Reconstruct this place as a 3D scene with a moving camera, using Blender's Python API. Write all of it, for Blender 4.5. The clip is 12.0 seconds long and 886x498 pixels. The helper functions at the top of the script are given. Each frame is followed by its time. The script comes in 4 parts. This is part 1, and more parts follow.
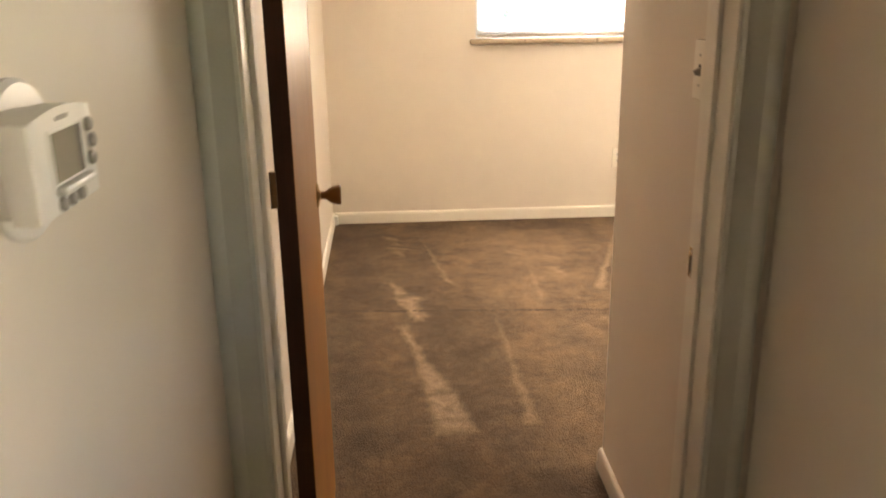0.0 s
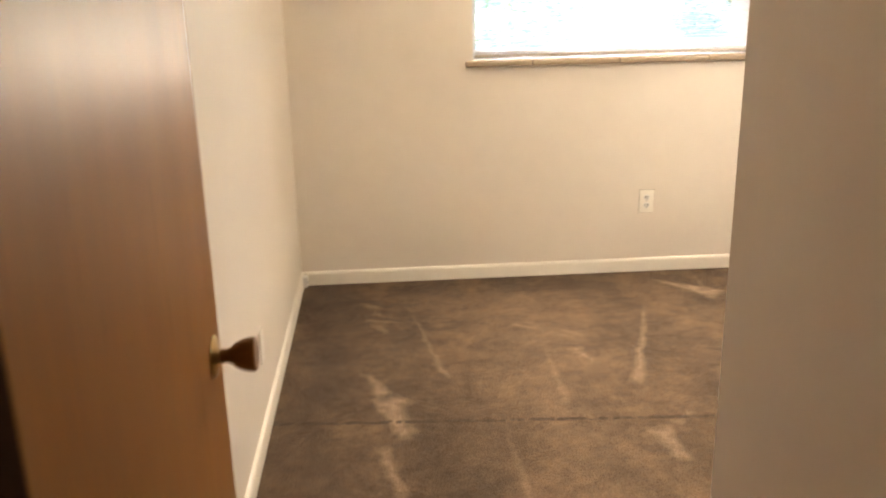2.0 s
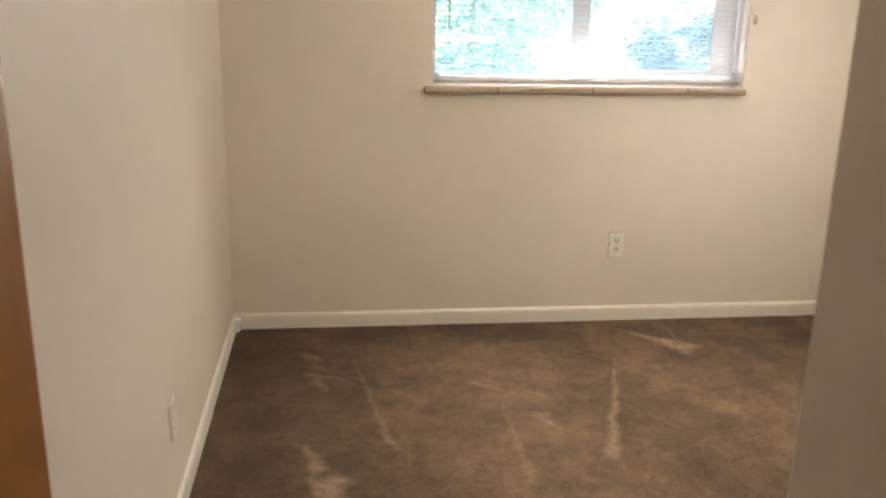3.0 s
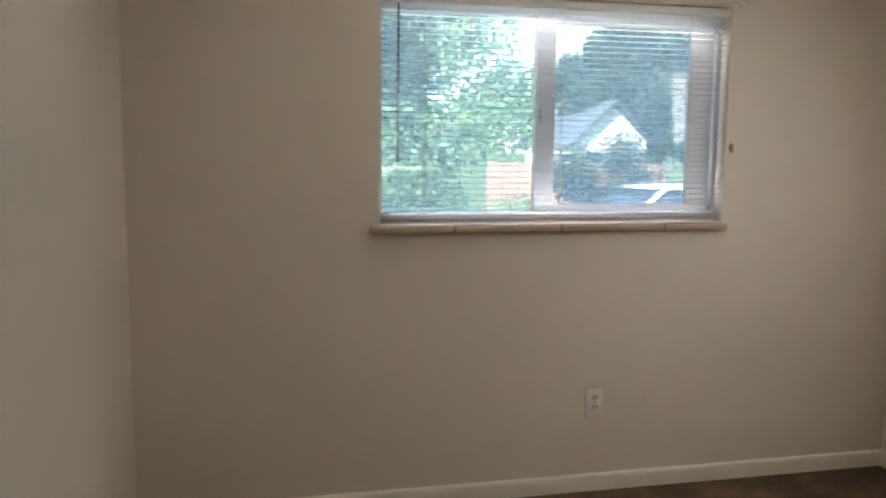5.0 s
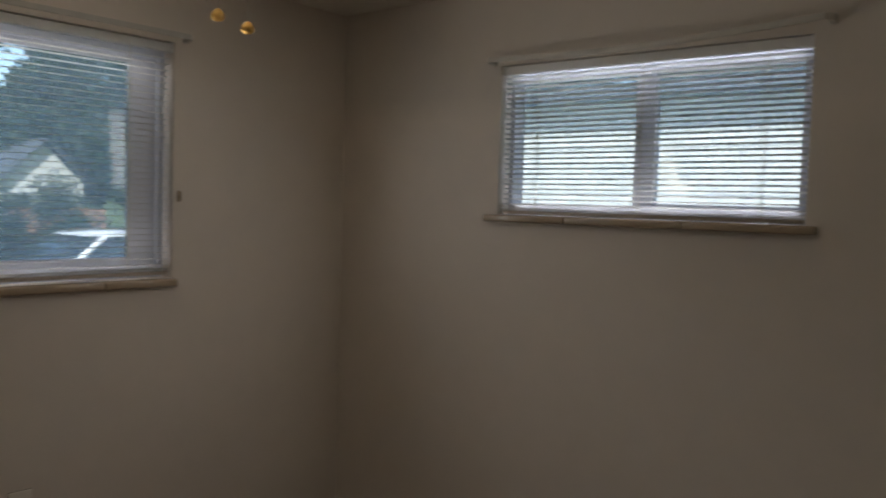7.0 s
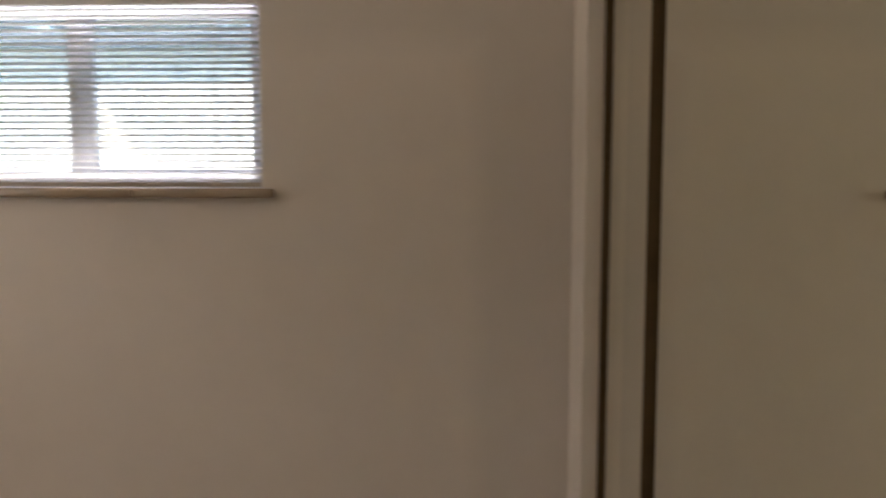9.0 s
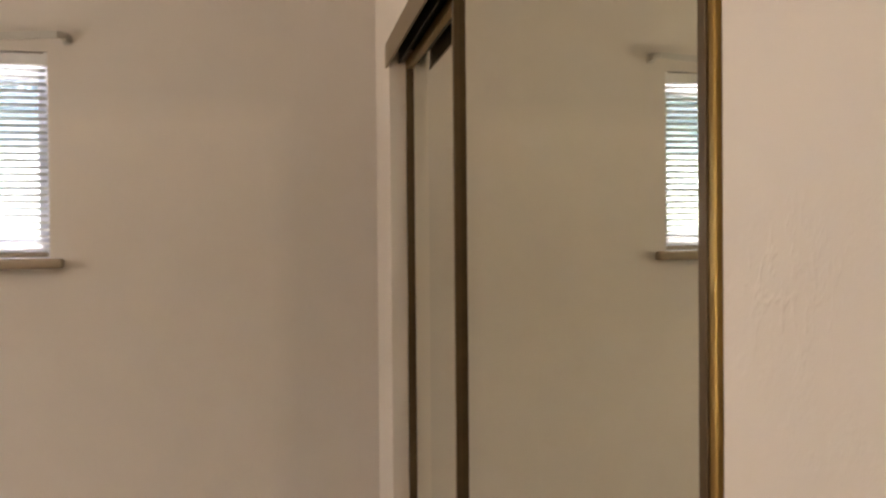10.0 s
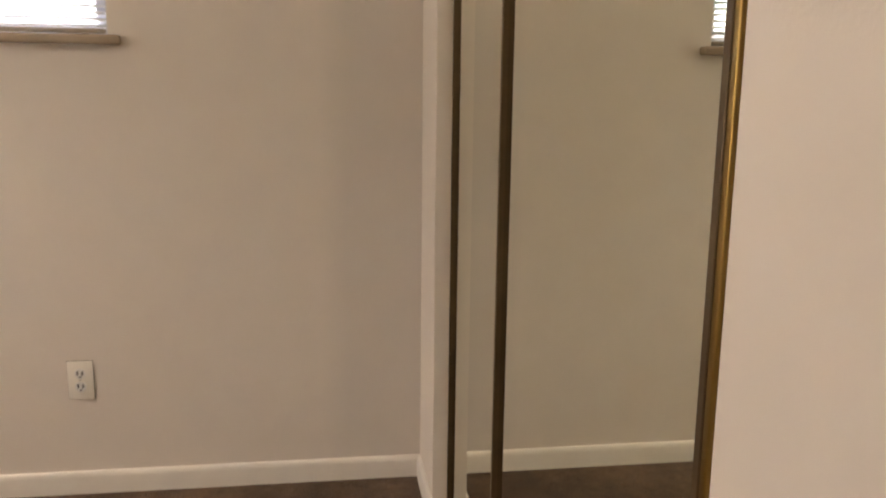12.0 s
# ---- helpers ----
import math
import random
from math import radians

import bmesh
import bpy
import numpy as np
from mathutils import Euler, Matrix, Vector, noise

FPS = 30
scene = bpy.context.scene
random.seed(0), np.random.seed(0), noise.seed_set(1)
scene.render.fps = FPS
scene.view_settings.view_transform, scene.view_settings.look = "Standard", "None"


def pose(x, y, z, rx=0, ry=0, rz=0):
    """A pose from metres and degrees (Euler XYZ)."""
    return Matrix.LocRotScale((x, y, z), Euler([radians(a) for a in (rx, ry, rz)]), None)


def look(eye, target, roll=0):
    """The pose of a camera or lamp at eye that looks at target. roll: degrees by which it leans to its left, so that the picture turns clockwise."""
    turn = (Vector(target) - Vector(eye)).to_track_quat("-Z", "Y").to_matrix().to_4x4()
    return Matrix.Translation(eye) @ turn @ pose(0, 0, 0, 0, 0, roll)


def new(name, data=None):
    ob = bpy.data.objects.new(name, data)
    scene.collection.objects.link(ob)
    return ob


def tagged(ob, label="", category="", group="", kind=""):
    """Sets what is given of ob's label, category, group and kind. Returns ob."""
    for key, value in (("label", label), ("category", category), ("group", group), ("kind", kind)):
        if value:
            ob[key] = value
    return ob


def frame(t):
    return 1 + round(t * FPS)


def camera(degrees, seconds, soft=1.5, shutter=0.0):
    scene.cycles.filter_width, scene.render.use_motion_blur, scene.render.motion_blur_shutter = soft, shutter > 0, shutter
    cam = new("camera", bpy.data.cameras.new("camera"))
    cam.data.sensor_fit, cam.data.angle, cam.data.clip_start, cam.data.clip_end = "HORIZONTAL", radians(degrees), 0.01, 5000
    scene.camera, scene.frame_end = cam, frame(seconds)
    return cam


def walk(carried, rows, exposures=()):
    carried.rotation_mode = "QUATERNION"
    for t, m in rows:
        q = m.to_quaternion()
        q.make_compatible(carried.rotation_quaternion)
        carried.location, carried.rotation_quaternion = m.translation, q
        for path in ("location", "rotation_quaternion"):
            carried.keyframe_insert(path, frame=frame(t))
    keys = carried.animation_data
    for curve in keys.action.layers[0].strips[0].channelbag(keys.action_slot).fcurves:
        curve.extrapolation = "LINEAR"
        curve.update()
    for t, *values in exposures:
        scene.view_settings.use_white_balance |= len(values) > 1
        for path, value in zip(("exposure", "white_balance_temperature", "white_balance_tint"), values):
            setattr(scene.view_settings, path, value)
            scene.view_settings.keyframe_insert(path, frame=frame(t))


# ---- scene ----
cam = camera(55.93, 12.0, soft=1.9, shutter=0.5)

PATH = [
    (0, pose(0.100, -1.118, 1.491, 72.56, 0.79, -3.25)),
    (0.5, pose(0.136, -0.875, 1.499, 72.88, 1.36, -2.51)),
    (1, pose(0.202, -0.660, 1.491, 73.29, 0.02, -1.04)),
    (1.5, pose(0.211, -0.398, 1.472, 73.21, -0.02, 0.33)),
    (2, pose(0.159, -0.110, 1.475, 73.40, 1.28, -3.94)),
    (2.5, pose(0.177, 0.111, 1.481, 74.18, 0.02, -6.09)),
    (2.7, pose(0.183, 0.205, 1.472, 74.18, -0.51, -6.24)),
    (4.3, look((0.116, 0.780, 1.454), (0.501, 2.720, 1.159), 1.6)),
    (4.5, look((0.111, 0.826, 1.461), (0.497, 2.769, 1.184), 1.25)),
    (5, pose(0.114, 0.967, 1.479, 83.23, -0.50, -12.90)),
    (5.5, pose(0.119, 1.078, 1.500, 84.32, -0.64, -18.96)),
    (6, pose(0.215, 1.141, 1.503, 85.04, -2.23, -27.92)),
    (6.5, pose(0.285, 1.220, 1.485, 86.40, -2.17, -39.54)),
    (7, pose(0.308, 1.323, 1.491, 87.02, -1.72, -49.76)),
    (7.2, pose(0.289, 1.364, 1.495, 86.95, -1.68, -52.57)),
    (8.8, pose(0.502, 1.422, 1.510, 84.78, -0.44, -81.66)),
    (9, pose(0.494, 1.452, 1.517, 84.64, -0.07, -86.97)),
    (9.5, pose(0.457, 1.494, 1.461, 86.49, 0.30, -94.73)),
    (10, pose(0.458, 1.479, 1.509, 89.30, 0.50, -100.77)),
    (10.5, pose(0.463, 1.484, 1.531, 89.68, 0.41, -102.29)),
    (11, pose(0.445, 1.492, 1.422, 87.22, -0.06, -101.03)),
    (11.5, pose(0.405, 1.500, 1.364, 81.59, -0.66, -99.37)),
    (12, pose(0.352, 1.513, 1.321, 79.01, -0.68, -98.12)),
]
EXPOSURES = [(0.0, 4.4, 9800, 18.5), (1.0, 4.4, 9500, 17.5), (2.0, 4.2, 8900, 16), (2.7, 3.85, 8100, 14), (4.5, 2.55, 7250, 11), (5.5, 2.38, 7150, 11.5),
             (6.0, 2.2, 7150, 11), (6.5, 1.65, 7100, 11.5), (7.2, 0.95, 7400, 15.5), (9.0, 2.2, 8000, 20), (9.5, 2.75, 8100, 21), (10.0, 3.05, 8200, 21), (11.0, 3.05, 8300, 21), (12.0, 3.15, 8300, 21)]
walk(cam, PATH, EXPOSURES)

# ---- world and light ----
SUN_AZ, SUN_EL = radians(222), radians(37)      # azimuth clockwise from +y
world = bpy.data.worlds.new("world")
scene.world = world
world.use_nodes = True
wt = world.node_tree
sky = wt.nodes.new("ShaderNodeTexSky")
sky.sky_type, sky.sun_disc = "NISHITA", False
sky.sun_elevation, sky.sun_rotation = SUN_EL, SUN_AZ
wt.links.new(sky.outputs["Color"], wt.nodes["Background"].inputs["Color"])
wt.nodes["Background"].inputs["Strength"].default_value = 0.15

sun = new("sun", bpy.data.lights.new("sun", "SUN"))
sun.data.energy, sun.data.angle, sun.data.color = 5.0, radians(0.5), (1.0, 0.95, 0.86)
sun_from = Vector((math.sin(SUN_AZ) * math.cos(SUN_EL), math.cos(SUN_AZ) * math.cos(SUN_EL), math.sin(SUN_EL)))
sun.matrix_world = look(sun_from * 40, (0, 0, 0))


def window_light(name, eye, target, w, h, energy, color, spread):
    """An area lamp added at an opening in place of skylight."""
    d = bpy.data.lights.new(name, "AREA")
    d.shape, d.size, d.size_y, d.energy, d.color = "RECTANGLE", w, h, energy, color
    d.spread = radians(spread)
    o = new(name, d)
    o.matrix_world = look(eye, target)
    return o


# ---- plan, in metres ----
XW, XE = -0.344, 3.029          # west and east walls of the bedroom
YN, YS = 4.251, 1.196           # window wall and closet front
YD0, YD1 = 0.215, 0.350         # the wall that holds the bedroom door
XC = 0.723                      # closet side wall
ZC = 2.365                      # ceiling
XK, XJ = 0.962, 2.702           # closet opening
ZH = 2.030                      # top of the closet opening
HX0, HX1 = -0.212, 0.735        # hall walls
W1 = (0.607, 2.125, 1.175, 2.092)    # window 1: x0 x1 z0 z1
W2 = (2.142, 3.336, 1.462, 2.056)    # window 2: y0 y1 z0 z1

CX1, CY2 = (W1[0] + W1[1]) / 2, (W2[0] + W2[1]) / 2
SKYC = (0.96, 0.98, 1.0)
# lamps added at the two windows in place of the sky's light and what the ground throws up
window_light("sky_light_north", (CX1, YN - 0.055, 2.02), (CX1, YN - 1.0, 0.97), 1.45, 0.10, 1.75, SKYC, 92)
window_light("ground_light_north", (CX1, YN - 0.050, 1.26), (CX1, YN - 1.0, 2.16), 1.45, 0.10, 2.2, (1.0, 0.97, 0.92), 100)
window_light("side_light_north", (2.00, YN - 0.060, 1.62), (2.62, YN - 0.90, 1.50), 0.12, 0.80, 0.22, SKYC, 96)
# slat and sill lamps sit behind the blinds, added to brighten the slats
window_light("slat_light_north", (CX1, YN + 0.072, 2.03), (CX1, YN - 0.30, 1.20), 1.42, 0.04, 0.5, (0.84, 0.90, 1.0), 110)
window_light("sill_light_north", (CX1, YN + 0.066, 1.215), (CX1, YN - 0.30, 1.95), 1.42, 0.025, 0.65, (0.82, 0.88, 1.0), 120)
window_light("side_light_east", (XE - 0.060, 2.60, 1.77), (1.65, YN, 0.80), 0.20, 0.50, 0.34, SKYC, 84)
window_light("slat_light_east", (XE + 0.066, CY2, 2.036), (XE - 0.03, CY2, 1.75), 1.12, 0.03, 0.5, (0.72, 0.82, 1.0), 120)
window_light("sill_light_east", (XE + 0.066, CY2, 1.486), (XE - 0.03, CY2, 1.80), 1.12, 0.025, 0.35, (0.78, 0.86, 1.0), 120)
# unseen lamp in a made-up hall opening, added to light the hall
window_light("added_light_hall", (HX1 + 0.05, -0.87, 1.47), (HX0, -0.87, 1.40), 0.28, 0.46, 0.022, (1.0, 0.93, 0.95), 100)


# ---- materials ----
def material(name):
    m = bpy.data.materials.new(name)
    m.use_nodes = True
    return m, m.node_tree, m.node_tree.nodes["Principled BSDF"]


def node(nt, kind, **inputs):
    n = nt.nodes.new(kind)
    for k, v in inputs.items():
        n.inputs[k.replace("_", " ")].default_value = v
    return n


def noise_of(nt, scale, detail=4.0, rough=0.55, stretch=None, space="Object"):
    tc = nt.nodes.new("ShaderNodeTexCoord")
    n = node(nt, "ShaderNodeTexNoise", Scale=scale, Detail=detail, Roughness=rough)
    out = tc.outputs[space]
    if stretch:
        mp = nt.nodes.new("ShaderNodeMapping")
        mp.inputs["Scale"].default_value = stretch
        nt.links.new(out, mp.inputs["Vector"])
        out = mp.outputs["Vector"]
    nt.links.new(out, n.inputs["Vector"])
    return n.outputs["Fac"]


def ramp(nt, fac, *stops):
    r = nt.nodes.new("ShaderNodeValToRGB")
    e = r.color_ramp.elements
    while len(e) < len(stops):
        e.new(0.5)
    for q, (p, c) in zip(e, stops):
        q.position, q.color = p, (*c, 1) if len(c) == 3 else c
    nt.links.new(fac, r.inputs["Fac"])
    return r.outputs["Color"]


def mix(nt, fac, a, b, mode="MIX"):
    m = nt.nodes.new("ShaderNodeMix")
    m.data_type, m.blend_type = "RGBA", mode
    for sock, v in ((m.inputs[0], fac), (m.inputs[6], a), (m.inputs[7], b)):
        if isinstance(v, bpy.types.NodeSocket):
            nt.links.new(v, sock)
        else:
            sock.default_value = v if isinstance(v, float) else (*v, 1)
    return m.outputs[2]


def math_node(nt, op, a, b=0.0, c=0.0):
    m = nt.nodes.new("ShaderNodeMath")
    m.operation = op
    for sock, v in zip(m.inputs, (a, b, c)):
        if isinstance(v, bpy.types.NodeSocket):
            nt.links.new(v, sock)
        else:
            sock.default_value = v
    return m.outputs[0]


def bump(nt, bsdf, height, strength, distance):
    b = node(nt, "ShaderNodeBump", Strength=strength, Distance=distance)
    nt.links.new(height, b.inputs["Height"])
    nt.links.new(b.outputs["Normal"], bsdf.inputs["Normal"])


def plain(name, color, rough=0.5, metal=0.0, vary=0.12, scale=14.0, fine=220.0, relief=0.0006, stretch=None, coat=0.0):
    """A surface of one colour with two scales of variation and a fine relief."""
    m, nt, b = material(name)
    big, small = noise_of(nt, scale, stretch=stretch), noise_of(nt, fine, 3.0, stretch=stretch)
    lo, hi = [c * (1 - vary) for c in color], [min(1, c * (1 + vary)) for c in color]
    col = ramp(nt, big, (0.3, lo), (0.7, hi))
    col = mix(nt, 0.35, col, ramp(nt, small, (0.3, lo), (0.7, hi)))
    nt.links.new(col, b.inputs["Base Color"])
    nt.links.new(math_node(nt, "MULTIPLY_ADD", big, 0.16, max(0.02, rough - 0.08)), b.inputs["Roughness"])
    b.inputs["Metallic"].default_value = metal
    b.inputs["Coat Weight"].default_value = coat
    if relief:
        bump(nt, b, small, 0.6, relief)
    return m


def wall_paint(name, color, smear_at=None, shade_edge=None):
    """Rolled paint on old plaster: soft waves, roller stipple, trowel smears here and there."""
    m, nt, b = material(name)
    wide, mid, fine = noise_of(nt, 1.1, 3.0), noise_of(nt, 9.0, 4.0), noise_of(nt, 260.0, 3.0, 0.6)
    col = ramp(nt, wide, (0.3, [c * 0.955 for c in color]), (0.7, color))
    col = mix(nt, 0.3, col, ramp(nt, mid, (0.35, [c * 0.93 for c in color]), (0.62, color)))
    tc = nt.nodes.new("ShaderNodeTexCoord")
    if shade_edge:
        # shade painted into the colour: duller short of an edge along the wall and above a height
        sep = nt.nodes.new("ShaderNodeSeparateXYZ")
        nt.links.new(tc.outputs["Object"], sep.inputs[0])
        (along, soft_a), (top, soft_t) = shade_edge
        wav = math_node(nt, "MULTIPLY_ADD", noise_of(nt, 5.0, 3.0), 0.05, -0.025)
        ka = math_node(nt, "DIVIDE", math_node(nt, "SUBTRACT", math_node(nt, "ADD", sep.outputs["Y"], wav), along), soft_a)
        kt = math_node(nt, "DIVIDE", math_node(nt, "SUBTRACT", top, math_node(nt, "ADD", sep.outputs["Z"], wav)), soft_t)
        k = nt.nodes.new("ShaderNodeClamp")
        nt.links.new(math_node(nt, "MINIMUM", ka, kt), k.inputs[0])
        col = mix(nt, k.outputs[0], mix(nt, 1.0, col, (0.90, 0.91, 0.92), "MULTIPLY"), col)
    nt.links.new(col, b.inputs["Base Color"])
    nt.links.new(math_node(nt, "MULTIPLY_ADD", mid, 0.2, 0.42), b.inputs["Roughness"])
    b.inputs["Specular IOR Level"].default_value = 0.35
    smear = noise_of(nt, 17.0, 6.0, 0.7)
    gate = noise_of(nt, 2.3, 1.0)
    ridge = math_node(nt, "ABSOLUTE", math_node(nt, "SUBTRACT", smear, 0.5))
    ridge = math_node(nt, "SUBTRACT", 1.0, math_node(nt, "MULTIPLY", ridge, 9.0))
    ridge = math_node(nt, "MAXIMUM", ridge, 0.0)
    g = nt.nodes.new("ShaderNodeMapRange")
    g.inputs["From Min"].default_value, g.inputs["From Max"].default_value = 0.60, 0.72
    nt.links.new(gate, g.inputs["Value"])
    ridge = math_node(nt, "MULTIPLY", ridge, g.outputs["Result"])
    h = math_node(nt, "MULTIPLY_ADD", ridge, 0.55, math_node(nt, "MULTIPLY", fine, 0.14))
    h = math_node(nt, "MULTIPLY_ADD", wide, 2.5, h)
    h = math_node(nt, "MULTIPLY_ADD", noise_of(nt, 38.0, 3.0, 0.6), 0.35, h)
    if smear_at:
        # a blob of filler that was never sanded: worm-like ridges inside a small round area
        d = nt.nodes.new("ShaderNodeVectorMath")
        d.operation = "DISTANCE"
        nt.links.new(tc.outputs["Object"], d.inputs[0])
        d.inputs[1].default_value = smear_at[0]
        g2 = nt.nodes.new("ShaderNodeMapRange")
        g2.inputs["From Min"].default_value, g2.inputs["From Max"].default_value = smear_at[1], smear_at[1] * 0.35
        nt.links.new(math_node(nt, "MULTIPLY_ADD", noise_of(nt, 45.0, 3.0), 0.03, math_node(nt, "ADD", d.outputs["Value"], -0.015)), g2.inputs["Value"])
        worm = math_node(nt, "ABSOLUTE", math_node(nt, "SUBTRACT", noise_of(nt, 44.0, 3.0, 0.6, stretch=(1.0, 1.0, 0.7)), 0.5))
        worm = math_node(nt, "MAXIMUM", math_node(nt, "SUBTRACT", 1.0, math_node(nt, "MULTIPLY", worm, 16.0)), 0.0)
        h = math_node(nt, "MULTIPLY_ADD", math_node(nt, "MULTIPLY", worm, g2.outputs["Result"]), 1.25, h)
    bump(nt, b, h, 0.5, 0.0016)
    return m


def carpet_material():
    """Cut-pile carpet: tuft grain, pile lying this way and that, vacuum strokes, pale scuffs and a seam."""
    m, nt, b = material("brown_carpet")
    tc = nt.nodes.new("ShaderNodeTexCoord")
    sep = nt.nodes.new("ShaderNodeSeparateXYZ")
    nt.links.new(tc.outputs["Object"], sep.inputs[0])
    x, y = sep.outputs["X"], sep.outputs["Y"]
    tuft = nt.nodes.new("ShaderNodeTexVoronoi")
    tuft.inputs["Scale"].default_value = 190
    nt.links.new(tc.outputs["Object"], tuft.inputs["Vector"])
    patch, mid = noise_of(nt, 1.5, 4.0, 0.6), noise_of(nt, 6.0, 6.0, 0.68)
    strokes = noise_of(nt, 3.2, 3.0, 0.55, stretch=(1.0, 0.22, 1.0))
    grain, clump = noise_of(nt, 130.0, 2.0, 0.6), noise_of(nt, 24.0, 5.0, 0.7)
    wob = math_node(nt, "MULTIPLY_ADD", noise_of(nt, 5.0, 4.0, 0.65), 0.10, -0.05)
    base = mix(nt, 1.0, ramp(nt, patch, (0.32, (0.100, 0.061, 0.036)), (0.68, (0.172, 0.106, 0.063))),
               ramp(nt, strokes, (0.38, (0.80, 0.80, 0.80)), (0.62, (1.12, 1.10, 1.07))), "MULTIPLY")
    base = mix(nt, 1.0, base, ramp(nt, mid, (0.36, (0.72, 0.72, 0.72)), (0.66, (1.25, 1.24, 1.22))), "MULTIPLY")

    def streak(x0, y0, x1, y1, w0, w1, soft=0.034):
        """A pale stroke from one end to the other that widens on its way."""
        dx, dy = x1 - x0, y1 - y0
        n = math.hypot(dx, dy)
        ux, uy = dx / n, dy / n
        px, py = math_node(nt, "SUBTRACT", x, x0), math_node(nt, "SUBTRACT", y, y0)
        along = math_node(nt, "ADD", math_node(nt, "MULTIPLY", px, ux), math_node(nt, "MULTIPLY", py, uy))
        across = math_node(nt, "ADD", math_node(nt, "MULTIPLY", px, -uy), math_node(nt, "MULTIPLY", py, ux))
        across = math_node(nt, "ABSOLUTE", math_node(nt, "MULTIPLY_ADD", wob, 0.75, across))
        k = math_node(nt, "DIVIDE", along, n)
        width = math_node(nt, "MULTIPLY_ADD", k, w1 - w0, w0)
        side = math_node(nt, "DIVIDE", math_node(nt, "SUBTRACT", width, across), soft)
        ends = math_node(nt, "MULTIPLY", math_node(nt, "MINIMUM", k, math_node(nt, "SUBTRACT", 1.0, k)), n / 0.06)
        both = nt.nodes.new("ShaderNodeClamp")
        nt.links.new(math_node(nt, "MINIMUM", side, ends), both.inputs[0])
        return both.outputs[0]

    total = None
    for row in STREAKS:
        v = streak(*row)
        total = v if total is None else math_node(nt, "MAXIMUM", total, v)
    faint = None
    for row in BLOTCHES:
        v = streak(*row)
        faint = v if faint is None else math_node(nt, "MAXIMUM", faint, v)
    total = math_node(nt, "MAXIMUM", total, math_node(nt, "MULTIPLY", faint, 0.9))
    total = math_node(nt, "MULTIPLY", total, math_node(nt, "MULTIPLY_ADD", clump, 0.9, math_node(nt, "MULTIPLY_ADD", mid, 1.3, -0.28)))
    base = mix(nt, total, base, (0.34, 0.235, 0.160))
    # shade along the west wall, painted into the carpet colour
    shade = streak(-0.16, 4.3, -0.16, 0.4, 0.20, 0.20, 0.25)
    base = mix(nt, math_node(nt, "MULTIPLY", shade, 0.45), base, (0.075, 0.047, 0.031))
    worn = streak(0.85, 4.0, 0.70, 1.2, 0.45, 0.40, 0.45)
    base = mix(nt, math_node(nt, "MULTIPLY", math_node(nt, "MULTIPLY", worn, mid), 0.80), base, (0.275, 0.175, 0.110))
    fleck = noise_of(nt, 85.0, 2.0, 0.5, stretch=(0.45, 1.3, 1.0))
    base = mix(nt, math_node(nt, "MULTIPLY", math_node(nt, "GREATER_THAN", fleck, 0.66), 0.55), base, (0.045, 0.028, 0.018))
    seam = math_node(nt, "ABSOLUTE", math_node(nt, "SUBTRACT", math_node(nt, "MULTIPLY_ADD", x, 0.07, y), math_node(nt, "MULTIPLY_ADD", wob, 0.16, 2.652)))
    seam = math_node(nt, "LESS_THAN", seam, 0.011)
    seam = math_node(nt, "MULTIPLY", seam, math_node(nt, "MULTIPLY", math_node(nt, "GREATER_THAN", noise_of(nt, 34.0, 2.0), 0.45), 0.85))
    base = mix(nt, seam, base, (0.05, 0.032, 0.02))
    base = mix(nt, 1.0, base, ramp(nt, grain, (0.35, (0.72, 0.72, 0.72)), (0.65, (1.2, 1.2, 1.2))), "MULTIPLY")
    base = mix(nt, 1.0, base, ramp(nt, clump, (0.34, (0.87, 0.87, 0.87)), (0.66, (1.13, 1.12, 1.11))), "MULTIPLY")
    nt.links.new(base, b.inputs["Base Color"])
    b.inputs["Roughness"].default_value = 0.95
    b.inputs["Specular IOR Level"].default_value = 0.15
    b.inputs["Sheen Weight"].default_value = 0.12
    h = math_node(nt, "MULTIPLY_ADD", tuft.outputs["Distance"], -1.2, math_node(nt, "MULTIPLY", grain, 1.4))
    h = math_node(nt, "MULTIPLY_ADD", mid, 1.2, h)
    bump(nt, b, h, 0.9, 0.006)
    return m


def wood_material(name, dark, light, gloss):
    m, nt, b = material(name)
    long = noise_of(nt, 5.0, 6.0, 0.6, stretch=(1.0, 1.0, 0.30))
    pores = noise_of(nt, 60.0, 4.0, 0.7, stretch=(3.0, 3.0, 0.05))
    col = ramp(nt, long, (0.30, dark), (0.70, light))
    fleck = noise_of(nt, 30.0, 2.0, 0.5, stretch=(2.2, 2.2, 0.16))
    col = mix(nt, math_node(nt, "MULTIPLY", math_node(nt, "GREATER_THAN", fleck, 0.71), 0.5), col, [c * 0.45 for c in dark])
    col = mix(nt, 0.16, col, ramp(nt, pores, (0.42, [c * 0.5 for c in dark]), (0.58, light)))
    nt.links.new(col, b.inputs["Base Color"])
    nt.links.new(math_node(nt, "MULTIPLY_ADD", pores, 0.2, gloss), b.inputs["Roughness"])
    b.inputs["Specular IOR Level"].default_value = 0.32
    bump(nt, b, pores, 0.4, 0.0004)
    return m


def glass_material(name, tint=(1, 1, 1)):
    m, nt, b = material(name)
    b.inputs["Base Color"].default_value = (*tint, 1)
    b.inputs["Transmission Weight"].default_value = 1.0
    b.inputs["Roughness"].default_value = 0.0
    b.inputs["IOR"].default_value = 1.45
    return m


